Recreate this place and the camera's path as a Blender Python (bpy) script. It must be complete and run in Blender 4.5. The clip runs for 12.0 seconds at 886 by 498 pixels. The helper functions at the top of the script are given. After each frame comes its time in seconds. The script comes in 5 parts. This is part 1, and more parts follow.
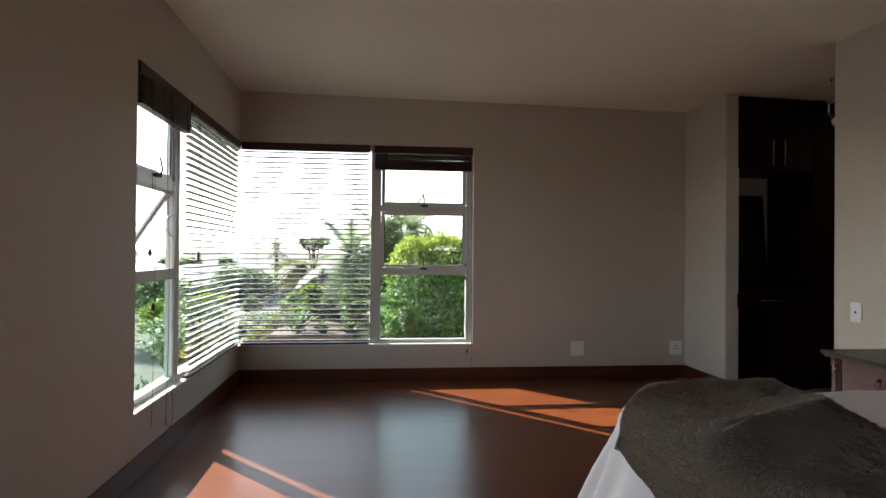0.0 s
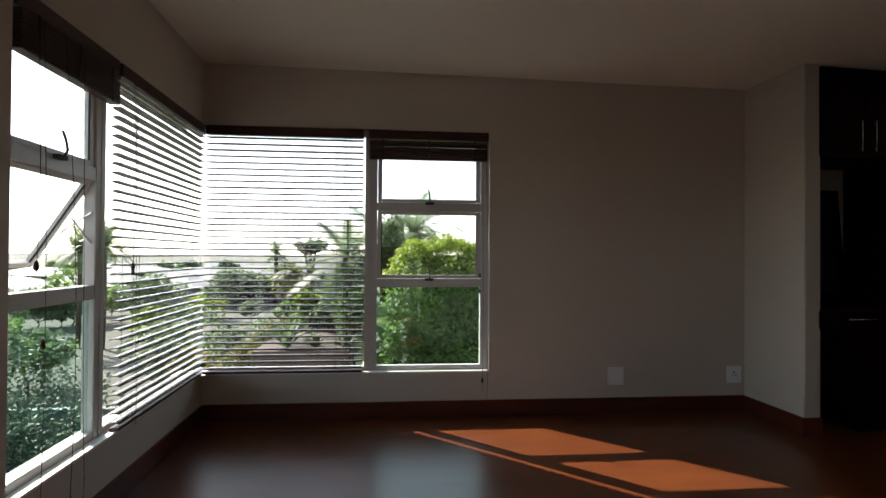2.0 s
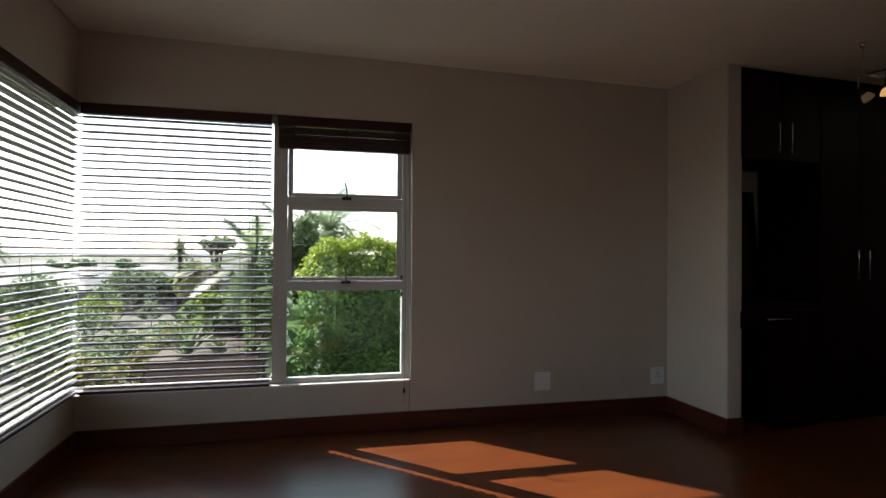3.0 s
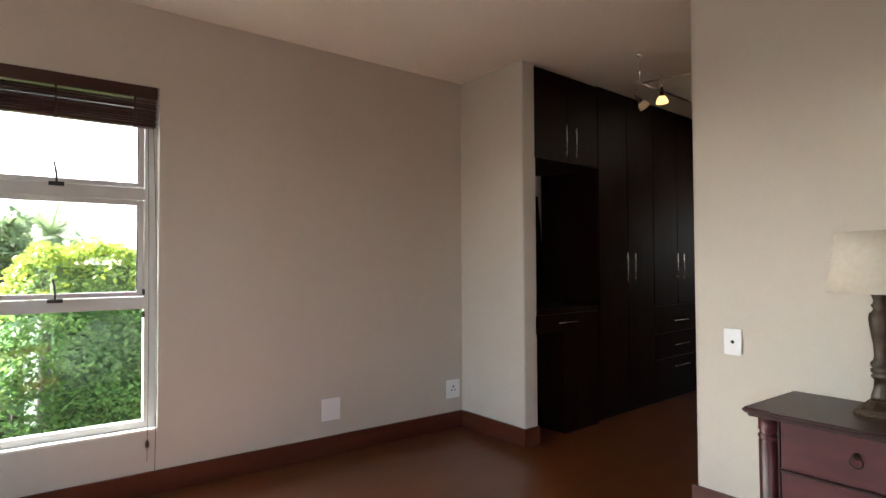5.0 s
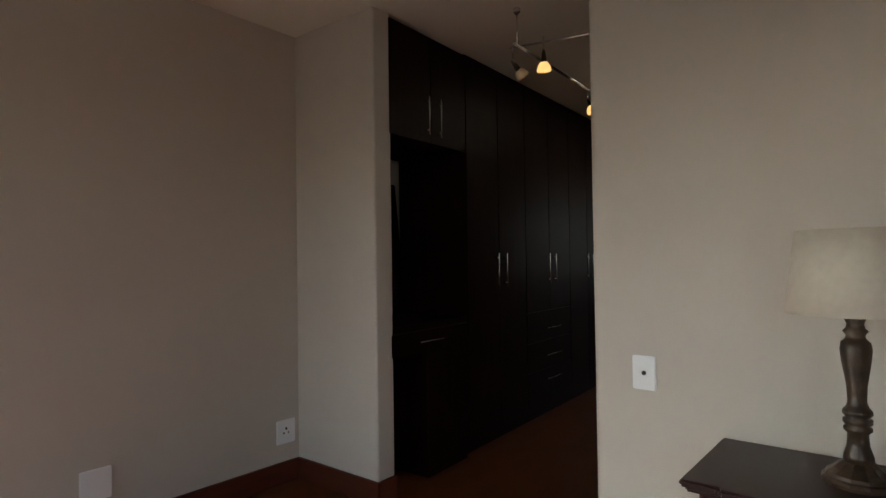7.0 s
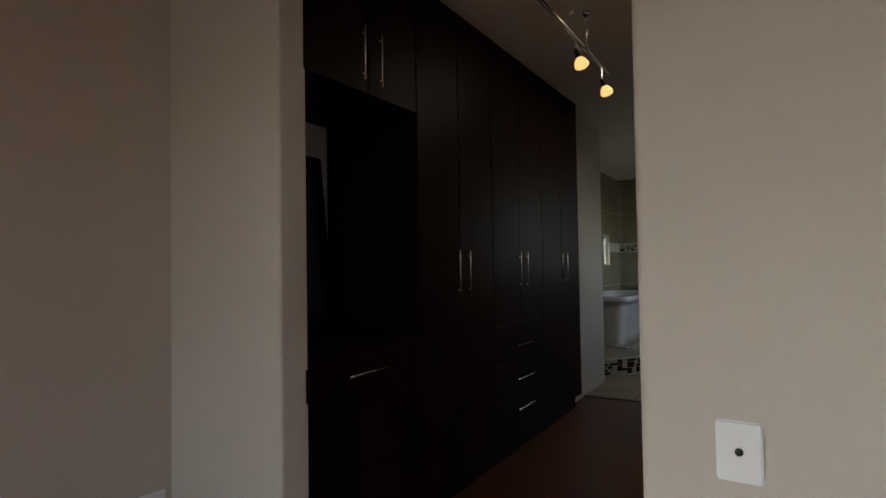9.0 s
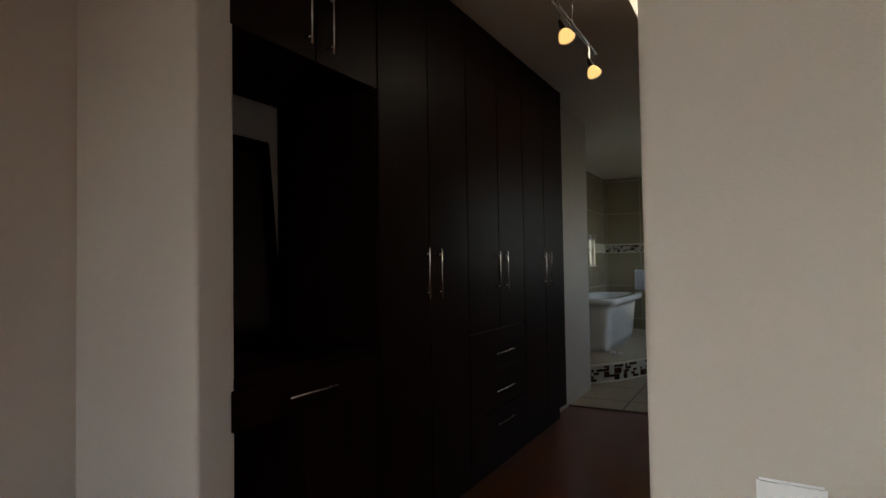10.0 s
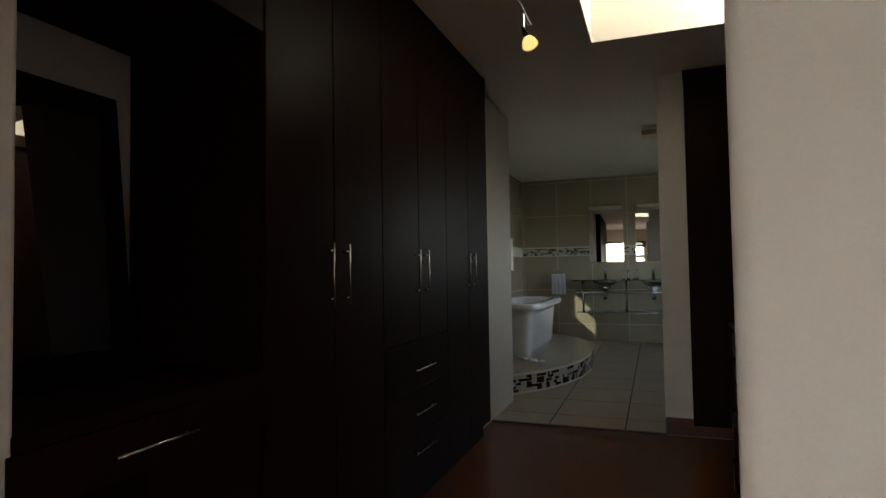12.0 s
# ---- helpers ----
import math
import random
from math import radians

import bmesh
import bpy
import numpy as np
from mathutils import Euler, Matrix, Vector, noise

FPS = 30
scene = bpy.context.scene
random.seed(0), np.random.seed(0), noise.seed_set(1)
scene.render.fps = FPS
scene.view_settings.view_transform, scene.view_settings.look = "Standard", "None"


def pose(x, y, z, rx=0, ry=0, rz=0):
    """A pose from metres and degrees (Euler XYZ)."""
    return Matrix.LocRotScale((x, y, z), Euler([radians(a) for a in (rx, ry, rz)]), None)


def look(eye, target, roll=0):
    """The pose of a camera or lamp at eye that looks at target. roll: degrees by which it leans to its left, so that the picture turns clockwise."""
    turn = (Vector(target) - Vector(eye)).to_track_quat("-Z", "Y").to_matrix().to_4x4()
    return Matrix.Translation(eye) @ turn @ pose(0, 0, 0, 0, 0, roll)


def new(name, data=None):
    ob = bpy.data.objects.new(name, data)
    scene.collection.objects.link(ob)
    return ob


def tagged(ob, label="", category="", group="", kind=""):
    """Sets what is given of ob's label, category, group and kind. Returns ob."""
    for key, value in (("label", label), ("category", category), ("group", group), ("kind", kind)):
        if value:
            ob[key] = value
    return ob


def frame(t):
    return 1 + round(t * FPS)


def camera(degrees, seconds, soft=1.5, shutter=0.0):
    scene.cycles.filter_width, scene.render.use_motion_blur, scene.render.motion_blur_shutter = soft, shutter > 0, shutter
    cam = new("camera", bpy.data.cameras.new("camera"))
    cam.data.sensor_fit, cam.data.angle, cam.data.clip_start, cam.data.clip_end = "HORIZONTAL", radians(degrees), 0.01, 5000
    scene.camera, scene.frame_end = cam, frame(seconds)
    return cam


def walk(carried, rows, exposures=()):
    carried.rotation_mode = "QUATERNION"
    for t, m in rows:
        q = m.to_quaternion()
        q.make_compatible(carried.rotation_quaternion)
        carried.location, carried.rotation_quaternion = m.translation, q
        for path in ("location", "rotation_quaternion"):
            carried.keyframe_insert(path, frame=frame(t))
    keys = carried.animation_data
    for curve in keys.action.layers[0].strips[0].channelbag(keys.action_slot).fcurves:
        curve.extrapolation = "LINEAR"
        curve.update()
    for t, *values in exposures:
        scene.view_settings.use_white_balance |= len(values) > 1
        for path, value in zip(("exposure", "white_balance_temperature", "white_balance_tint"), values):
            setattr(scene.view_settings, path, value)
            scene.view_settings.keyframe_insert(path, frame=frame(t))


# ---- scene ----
cam = camera(75.3, 12.0)
PATH = [
    (0, (1.359, -5.72, 1.277), (1.566, -3.731, 1.291), 0.5),
    (0.5, (1.378, -5.437, 1.296), (1.571, -3.447, 1.314), 0.4),
    (1, (1.327, -5.141, 1.315), (1.513, -3.149, 1.33), 0.5),
    (1.5, (1.313, -4.902, 1.319), (1.502, -2.911, 1.338), 0.5),
    (2, (1.4, -4.692, 1.32), (1.601, -2.702, 1.342), 0.4),
    (2.5, (1.409, -4.502, 1.337), (1.722, -2.527, 1.355), 0.4),
    (4.5, (1.535, -3.841, 1.303), (2.575, -2.133, 1.351), -0.1),
    (5, (1.596, -3.656, 1.304), (2.789, -2.052, 1.357), -0.3),
    (5.5, (1.687, -3.504, 1.307), (3.026, -2.019, 1.359), -0.4),
    (6, (1.894, -3.373, 1.325), (3.328, -1.98, 1.372), -0.7),
    (6.5, (2.092, -3.236, 1.333), (3.589, -1.91, 1.379), -0.7),
    (7, (2.295, -3.02, 1.352), (3.836, -1.746, 1.389), -0.8),
    (8.8, (3.057, -2.406, 1.308), (4.699, -1.265, 1.367), -1.0),
    (9, (3.119, -2.384, 1.316), (4.766, -1.251, 1.37), -0.9),
    (9.5, (3.319, -2.297, 1.297), (4.981, -1.187, 1.363), -1.1),
    (10, (3.487, -2.241, 1.302), (5.162, -1.15, 1.362), -0.9),
    (10.5, (3.669, -2.127, 1.293), (5.362, -1.064, 1.36), -1.0),
    (11, (3.801, -2.051, 1.29), (5.528, -1.044, 1.36), -0.9),
    (11.5, (3.903, -1.996, 1.298), (5.678, -1.077, 1.365), -0.8),
    (12, (3.952, -1.962, 1.279), (5.771, -1.133, 1.353), -0.9),
]
EXPOSURES = ((0, 2.36), (1, 2.02), (1.5, 1.95), (2.5, 1.47), (4.5, 3.45), (5, 3.72), (5.5, 3.58), (7, 2.75), (9.5, 2.76), (10.5, 2.95), (12, 3.0))
walk(cam, [(t, look(eye, target, roll)) for t, eye, target, roll in PATH], EXPOSURES)

# ---- light ----
world = bpy.data.worlds.new("sky")
scene.world = world
world.use_nodes = True
wn = world.node_tree.nodes
sky = wn.new("ShaderNodeTexSky")
sky.sky_type, sky.sun_disc = "NISHITA", False
sky.sun_elevation, sky.sun_rotation = radians(35.4), radians(-43.6)
sky.air_density, sky.dust_density, sky.ozone_density = 1.0, 1.0, 1.5
wn["Background"].inputs["Strength"].default_value = 0.15
paler = wn.new("ShaderNodeHueSaturation")
paler.inputs["Saturation"].default_value = 0.55
world.node_tree.links.new(sky.outputs[0], paler.inputs["Color"])
world.node_tree.links.new(paler.outputs[0], wn["Background"].inputs["Color"])
sun_data = bpy.data.lights.new("sun", "SUN")
sun_data.energy, sun_data.angle, sun_data.color = 4.5, radians(0.5), (1.0, 0.93, 0.82)
sun = new("sun", sun_data)
sun.matrix_world = look((-9.7, 10.2, 10), (0, 0, 0))


# ---- materials ----


def material(name, color, rough=0.6, metal=0.0, spec=0.5, noise_scale=0.0, amount=0.15, bump=0.0, bump_scale=200.0, trans=0.0, ior=1.45,
             stretch=(1, 1, 1), second=None, coat=0.0, random_amount=0.0, emit=0.0, sub=0.0):
    m = bpy.data.materials.new(name)
    m.use_nodes = True
    nt = m.node_tree
    b = nt.nodes["Principled BSDF"]
    b.inputs["Base Color"].default_value = (*color, 1)
    b.inputs["Roughness"].default_value = rough
    b.inputs["Metallic"].default_value = metal
    b.inputs["Specular IOR Level"].default_value = spec
    b.inputs["Transmission Weight"].default_value = trans
    b.inputs["IOR"].default_value = ior
    b.inputs["Coat Weight"].default_value = coat
    b.inputs["Coat Roughness"].default_value = 0.15
    if emit:
        b.inputs["Emission Color"].default_value = (*color, 1)
        b.inputs["Emission Strength"].default_value = emit
    tc = nt.nodes.new("ShaderNodeTexCoord")
    mp = nt.nodes.new("ShaderNodeMapping")
    mp.inputs["Scale"].default_value = stretch
    nt.links.new(tc.outputs["Object"], mp.inputs[0])
    if noise_scale:
        n1 = nt.nodes.new("ShaderNodeTexNoise")
        n1.inputs["Scale"].default_value, n1.inputs["Detail"].default_value = noise_scale, 6
        nt.links.new(mp.outputs[0], n1.inputs["Vector"])
        n2 = nt.nodes.new("ShaderNodeTexNoise")
        n2.inputs["Scale"].default_value, n2.inputs["Detail"].default_value = noise_scale * 9, 4
        nt.links.new(mp.outputs[0], n2.inputs["Vector"])
        add = nt.nodes.new("ShaderNodeMath")
        add.operation = "MULTIPLY_ADD"
        add.inputs[1].default_value = 0.3
        nt.links.new(n2.outputs[0], add.inputs[0])
        nt.links.new(n1.outputs[0], add.inputs[2])
        ramp = nt.nodes.new("ShaderNodeMapRange")
        ramp.inputs["From Min"].default_value, ramp.inputs["From Max"].default_value = 0.45, 0.95
        nt.links.new(add.outputs[0], ramp.inputs[0])
        mix = nt.nodes.new("ShaderNodeMix")
        mix.data_type = "RGBA"
        lo = tuple(c * (1 - amount) for c in color)
        hi = second or tuple(min(1, c * (1 + amount)) for c in color)
        mix.inputs["A"].default_value, mix.inputs["B"].default_value = (*lo, 1), (*hi, 1)
        nt.links.new(ramp.outputs[0], mix.inputs["Factor"])
        out = mix.outputs["Result"]
        if random_amount:
            info = nt.nodes.new("ShaderNodeObjectInfo")
            hsv = nt.nodes.new("ShaderNodeHueSaturation")
            mr = nt.nodes.new("ShaderNodeMapRange")
            mr.inputs["To Min"].default_value, mr.inputs["To Max"].default_value = 1 - random_amount, 1 + random_amount
            nt.links.new(info.outputs["Random"], mr.inputs[0])
            nt.links.new(mr.outputs[0], hsv.inputs["Value"])
            nt.links.new(out, hsv.inputs["Color"])
            out = hsv.outputs[0]
        nt.links.new(out, b.inputs["Base Color"])
        rr = nt.nodes.new("ShaderNodeMapRange")
        rr.inputs["To Min"].default_value, rr.inputs["To Max"].default_value = max(0.02, rough * 0.96), min(1, rough * 1.04)
        nt.links.new(ramp.outputs[0], rr.inputs[0])
        nt.links.new(rr.outputs[0], b.inputs["Roughness"])
    if bump:
        n3 = nt.nodes.new("ShaderNodeTexNoise")
        n3.inputs["Scale"].default_value, n3.inputs["Detail"].default_value = bump_scale, 3
        nt.links.new(mp.outputs[0], n3.inputs["Vector"])
        bp = nt.nodes.new("ShaderNodeBump")
        bp.inputs["Strength"].default_value, bp.inputs["Distance"].default_value = bump, 0.004
        nt.links.new(n3.outputs[0], bp.inputs["Height"])
        nt.links.new(bp.outputs[0], b.inputs["Normal"])
    return m


def leaf_material(name, dark, light):
    m = bpy.data.materials.new(name)
    m.use_nodes = True
    nt = m.node_tree
    b = nt.nodes["Principled BSDF"]
    b.inputs["Roughness"].default_value = 0.5
    g = nt.nodes.new("ShaderNodeNewGeometry")
    mix = nt.nodes.new("ShaderNodeMix")
    mix.data_type = "RGBA"
    mix.inputs["A"].default_value, mix.inputs["B"].default_value = (*dark, 1), (*light, 1)
    nt.links.new(g.outputs["Random Per Island"], mix.inputs["Factor"])
    nt.links.new(mix.outputs["Result"], b.inputs["Base Color"])
    t = nt.nodes.new("ShaderNodeBsdfTranslucent")
    nt.links.new(mix.outputs["Result"], t.inputs[0])
    ms = nt.nodes.new("ShaderNodeMixShader")
    ms.inputs[0].default_value = 0.5
    nt.links.new(b.outputs[0], ms.inputs[1])
    nt.links.new(t.outputs[0], ms.inputs[2])
    nt.links.new(ms.outputs[0], nt.nodes["Material Output"].inputs["Surface"])
    return m


M_WALL = material("cream_wall_paint", (0.525, 0.478, 0.424), 0.75, noise_scale=1.3, amount=0.04, bump=0.12, bump_scale=160)
M_CEIL = material("ceiling_paint", (0.82, 0.78, 0.70), 0.8, noise_scale=1.0, amount=0.03, bump=0.08, bump_scale=120)


def floor_material():
    m = bpy.data.materials.new("red_brown_laminate")
    m.use_nodes = True
    nt = m.node_tree
    b = nt.nodes["Principled BSDF"]
    b.inputs["Roughness"].default_value = 0.3
    tc = nt.nodes.new("ShaderNodeTexCoord")
    mp = nt.nodes.new("ShaderNodeMapping")
    mp.inputs["Scale"].default_value = (0.7, 3.0, 1)
    grain = nt.nodes.new("ShaderNodeTexNoise")
    grain.inputs["Scale"].default_value, grain.inputs["Detail"].default_value, grain.inputs["Distortion"].default_value = 3.0, 2, 0.3
    cloud = nt.nodes.new("ShaderNodeTexNoise")
    cloud.inputs["Scale"].default_value, cloud.inputs["Detail"].default_value = 1.2, 1
    nt.links.new(tc.outputs["Object"], mp.inputs[0])
    nt.links.new(mp.outputs[0], grain.inputs["Vector"])
    nt.links.new(tc.outputs["Object"], cloud.inputs["Vector"])
    r1 = nt.nodes.new("ShaderNodeValToRGB")
    r1.color_ramp.elements[0].position, r1.color_ramp.elements[1].position = 0.25, 0.8
    r1.color_ramp.elements[0].color = (0.092, 0.0240, 0.0075, 1)
    r1.color_ramp.elements[1].color = (0.128, 0.0365, 0.0100, 1)
    nt.links.new(grain.outputs[0], r1.inputs[0])
    hsv = nt.nodes.new("ShaderNodeHueSaturation")
    mr = nt.nodes.new("ShaderNodeMapRange")
    mr.inputs["To Min"].default_value, mr.inputs["To Max"].default_value = 0.95, 1.05
    nt.links.new(cloud.outputs[0], mr.inputs[0])
    nt.links.new(mr.outputs[0], hsv.inputs["Value"])
    nt.links.new(r1.outputs[0], hsv.inputs["Color"])
    nt.links.new(hsv.outputs[0], b.inputs["Base Color"])
    return m


M_FLOOR = floor_material()
M_SKIRT = material("red_brown_skirting", (0.088, 0.022, 0.012), 0.35, noise_scale=3, amount=0.25, stretch=(0.6, 0.6, 5))
M_WENGE = material("dark_wenge_veneer", (0.0125, 0.0045, 0.0032), 0.42, spec=0.04, noise_scale=3, amount=0.3, stretch=(6, 6, 0.5), bump=0.02)
M_BLIND = material("dark_mahogany_slat", (0.045, 0.014, 0.014), 0.35, noise_scale=4, amount=0.3, stretch=(0.5, 0.5, 6))
M_SLAT = material("painted_slat", (0.11, 0.095, 0.095), 0.25, noise_scale=4, amount=0.2)
M_FRAME = material("white_aluminium", (0.52, 0.51, 0.50), 0.35, noise_scale=5, amount=0.05)
M_GASKET = material("black_gasket", (0.02, 0.02, 0.02), 0.6)
M_SILL = material("white_sill_paint", (0.8, 0.79, 0.76), 0.5, noise_scale=3, amount=0.05)
M_PLASTIC = material("white_plastic", (0.78, 0.78, 0.8), 0.3)
M_HOLE = material("black_plastic", (0.01, 0.01, 0.01), 0.4)
M_CHROME = material("brushed_chrome", (0.75, 0.75, 0.76), 0.22, metal=1.0)
M_DARKMETAL = material("dark_bronze", (0.06, 0.045, 0.035), 0.35, metal=0.8)
M_CHERRY = material("cherry_veneer", (0.062, 0.011, 0.013), 0.3, noise_scale=3, amount=0.3, stretch=(1, 1, 7), bump=0.02)
M_TOP = material("dark_cherry_top", (0.028, 0.010, 0.009), 0.33, spec=0.3, noise_scale=3, amount=0.3, stretch=(6, 1, 1))
M_SHADE = material("linen_lampshade", (0.55, 0.50, 0.42), 0.9, noise_scale=40, amount=0.06, bump=0.2, bump_scale=400)
M_CARVED = material("carved_dark_wood", (0.030, 0.017, 0.010), 0.4, noise_scale=14, amount=0.5, second=(0.085, 0.05, 0.028), bump=0.5, bump_scale=45)
M_SHEET = material("white_cotton", (0.72, 0.70, 0.72), 0.9, noise_scale=6, amount=0.04, bump=0.2, bump_scale=300)
M_FUR = material("grey_brown_fur", (0.040, 0.030, 0.022), 0.95, noise_scale=3.2, amount=0.4, second=(0.115, 0.090, 0.064), bump=0.9, bump_scale=130, stretch=(1.0, 0.45, 1.0))
M_PILE = leaf_material("fur_pile", (0.090, 0.060, 0.040), (0.27, 0.195, 0.130))
M_FUR.node_tree.nodes["Principled BSDF"].inputs["Sheen Weight"].default_value = 0.3
M_TILE = material("beige_wall_tile", (0.37, 0.32, 0.225), 0.25, noise_scale=2, amount=0.08)
M_FTILE = material("beige_floor_tile", (0.37, 0.315, 0.22), 0.3, noise_scale=2.5, amount=0.1)
M_GROUT = material("pale_grout", (0.66, 0.62, 0.53), 0.9)
M_DGROUT = material("dark_grout", (0.09, 0.08, 0.06), 0.9)
M_MOSW = material("white_mosaic", (0.50, 0.48, 0.43), 0.15)
M_MOSB = material("brown_mosaic", (0.05, 0.02, 0.012), 0.15)
M_CERAMIC = material("white_glazed_ceramic", (0.8, 0.8, 0.8), 0.12, coat=0.5)
M_TOWEL = material("white_towel", (0.72, 0.74, 0.85), 0.95, bump=0.6, bump_scale=250)
M_MIRROR = material("mirror_silver", (0.9, 0.9, 0.9), 0.01, metal=1.0)
M_OPAL = material("frosted_amber_glass", (1.0, 0.58, 0.20), 0.4, emit=0.17)
M_OPALOFF = material("frosted_glass_unlit", (0.75, 0.6, 0.42), 0.4)
M_CORD = material("brown_cord", (0.05, 0.035, 0.03), 0.8)
M_GLASSTOP = material("green_glass", (0.16, 0.26, 0.23), 0.05, trans=0.6)
M_WATER = material("glass_tumbler", (0.9, 0.95, 0.95), 0.02, trans=1.0)


def pane_material(name, tint, gloss=0.08):
    m = bpy.data.materials.new(name)
    m.use_nodes = True
    nt = m.node_tree
    nt.nodes.remove(nt.nodes["Principled BSDF"])
    t = nt.nodes.new("ShaderNodeBsdfTransparent")
    t.inputs[0].default_value = (*tint, 1)
    g = nt.nodes.new("ShaderNodeBsdfGlossy")
    g.inputs["Roughness"].default_value = 0.02
    mx = nt.nodes.new("ShaderNodeMixShader")
    mx.inputs[0].default_value = 0.06
    nt.links.new(t.outputs[0], mx.inputs[1])
    nt.links.new(g.outputs[0], mx.inputs[2])
    nt.links.new(mx.outputs[0], nt.nodes["Material Output"].inputs["Surface"])
    return m


M_PANE = pane_material("clear_pane", (0.95, 0.97, 0.96))
# grey tint added to weaken the sun through the small bathroom window
M_PANEF = pane_material("sun_dimming_pane", (0.33, 0.345, 0.33))
M_PANES = pane_material("cream_skylight_pane", (0.57, 0.55, 0.475))
M_PANEG = pane_material("green_tinted_pane", (0.78, 0.88, 0.85))
M_LEAF = leaf_material("hedge_leaves", (0.10, 0.175, 0.055), (0.22, 0.32, 0.10))
M_LEAF2 = leaf_material("tree_leaves", (0.09, 0.14, 0.07), (0.22, 0.28, 0.14))
M_PALM = leaf_material("palm_leaves", (0.09, 0.14, 0.07), (0.19, 0.25, 0.12))
# darker copy of the leaf greens, with the shade put into the colour
M_SHRUB = leaf_material("shade_toned_shrub_leaves", (0.030, 0.055, 0.035), (0.075, 0.11, 0.065))
M_LIME = leaf_material("lime_top_leaves", (0.13, 0.20, 0.03), (0.26, 0.33, 0.05))
M_YELLOW = leaf_material("yellow_green_leaves", (0.12, 0.14, 0.03), (0.22, 0.20, 0.05))
M_TRUNK = material("palm_trunk", (0.07, 0.05, 0.036), 0.9, noise_scale=8, amount=0.3, bump=0.6, bump_scale=20)
M_GROUND = material("dry_ground", (0.12, 0.125, 0.10), 0.95, noise_scale=0.06, amount=0.4, second=(0.11, 0.10, 0.075))
M_BRICKPAVE = material("brick_paving", (0.075, 0.045, 0.036), 0.8, noise_scale=3, amount=0.25)
M_ROOF = material("grey_roof_tiles", (0.15, 0.15, 0.155), 0.7, noise_scale=2, amount=0.2)
M_RENDER = material("pale_render", (0.17, 0.16, 0.15), 0.85, noise_scale=1.5, amount=0.08)
# pale blue base colour stands in for the haze of distance
M_HAZE = material("haze_tinted_hills", (0.33, 0.38, 0.44), 1.0, noise_scale=0.01, amount=0.1)
M_POOL = material("grey_green_wall", (0.09, 0.125, 0.115), 0.5, noise_scale=1, amount=0.1)

M_POOLWATER = material("pool_water", (0.012, 0.055, 0.06), 0.07, spec=0.5, bump=0.25, bump_scale=1.6)
# dark green that paints the shade inside the hedge
M_HEDGEFILL = material("hedge_shade_fill", (0.05, 0.09, 0.03), 0.95, noise_scale=9, amount=0.5)
M_WINDARK = material("dark_window_glass", (0.03, 0.04, 0.05), 0.1)
M_ROAD = material("grey_asphalt", (0.10, 0.10, 0.105), 0.85, noise_scale=2, amount=0.2)

# ---- mesh helpers ----
CORR = pose(4.53, -0.70, 0, 0, 0, 4.35)


def box(bm, lo, hi, mat_index=0):
    c = [(a + b) / 2 for a, b in zip(lo, hi)]
    s = [max(abs(b - a), 1e-5) for a, b in zip(lo, hi)]
    r = bmesh.ops.create_cube(bm, size=1, matrix=Matrix.Translation(c) @ Matrix.Diagonal((*s, 1)))
    return r["verts"]


def bevel_all(bm, width, segments=2):
    edges = [e for e in bm.edges if len(e.link_faces) == 2 and e.calc_face_angle(0) > 0.6]
    bmesh.ops.bevel(bm, geom=edges, offset=width, segments=segments, affect="EDGES", clamp_overlap=True)


def part(name, bm, mat, parent=None, label="", bevel=0.0, smooth=False, m=None, segments=2):
    if bevel:
        bevel_all(bm, bevel, segments)
    me = bpy.data.meshes.new(name)
    bm.to_mesh(me)
    bm.free()
    me.materials.append(mat)
    if smooth:
        me.shade_smooth()
    ob = new(name, me)
    if parent:
        ob.parent = parent
    if m is not None:
        ob.matrix_basis = m
    if label:
        ob["label"] = label
    return ob


def boxes(name, rows, mat, parent=None, label="", bevel=0.0, m=None, smooth=False):
    bm = bmesh.new()
    for lo, hi in rows:
        box(bm, lo, hi)
    return part(name, bm, mat, parent, label, bevel, smooth, m)


def thing(name, label, category, m=None, group=""):
    ob = new(name)
    ob.empty_display_size = 0.1
    if m is not None:
        ob.matrix_basis = m
    return tagged(ob, label, category, group)


def lathe(bm, profile, steps=24, center=(0, 0, 0)):
    rings = []
    for r, z in profile:
        rings.append([bm.verts.new((center[0] + r * math.cos(2 * math.pi * k / steps), center[1] + r * math.sin(2 * math.pi * k / steps), center[2] + z)) for k in range(steps)])
    for a, b in zip(rings, rings[1:]):
        for k in range(steps):
            bm.faces.new((a[k], a[(k + 1) % steps], b[(k + 1) % steps], b[k]))
    bm.faces.new(list(reversed(rings[0])))
    bm.faces.new(rings[-1])


def tube(bm, points, radius, steps=8):
    pts = [Vector(p) for p in points]
    rings = []
    for i, p in enumerate(pts):
        d = (pts[min(i + 1, len(pts) - 1)] - pts[max(i - 1, 0)]).normalized()
        a = d.cross(Vector((0, 0, 1)) if abs(d.z) < 0.9 else Vector((1, 0, 0))).normalized()
        b = d.cross(a)
        r = radius(i / (len(pts) - 1)) if callable(radius) else radius
        rings.append([bm.verts.new(p + r * (math.cos(2 * math.pi * k / steps) * a + math.sin(2 * math.pi * k / steps) * b)) for k in range(steps)])
    for a, b in zip(rings, rings[1:]):
        for k in range(steps):
            bm.faces.new((a[k], b[k], b[(k + 1) % steps], a[(k + 1) % steps]))
    bm.faces.new(rings[0])
    bm.faces.new(list(reversed(rings[-1])))


def structure(ob, label=""):
    return tagged(ob, label, "", "", "structure")


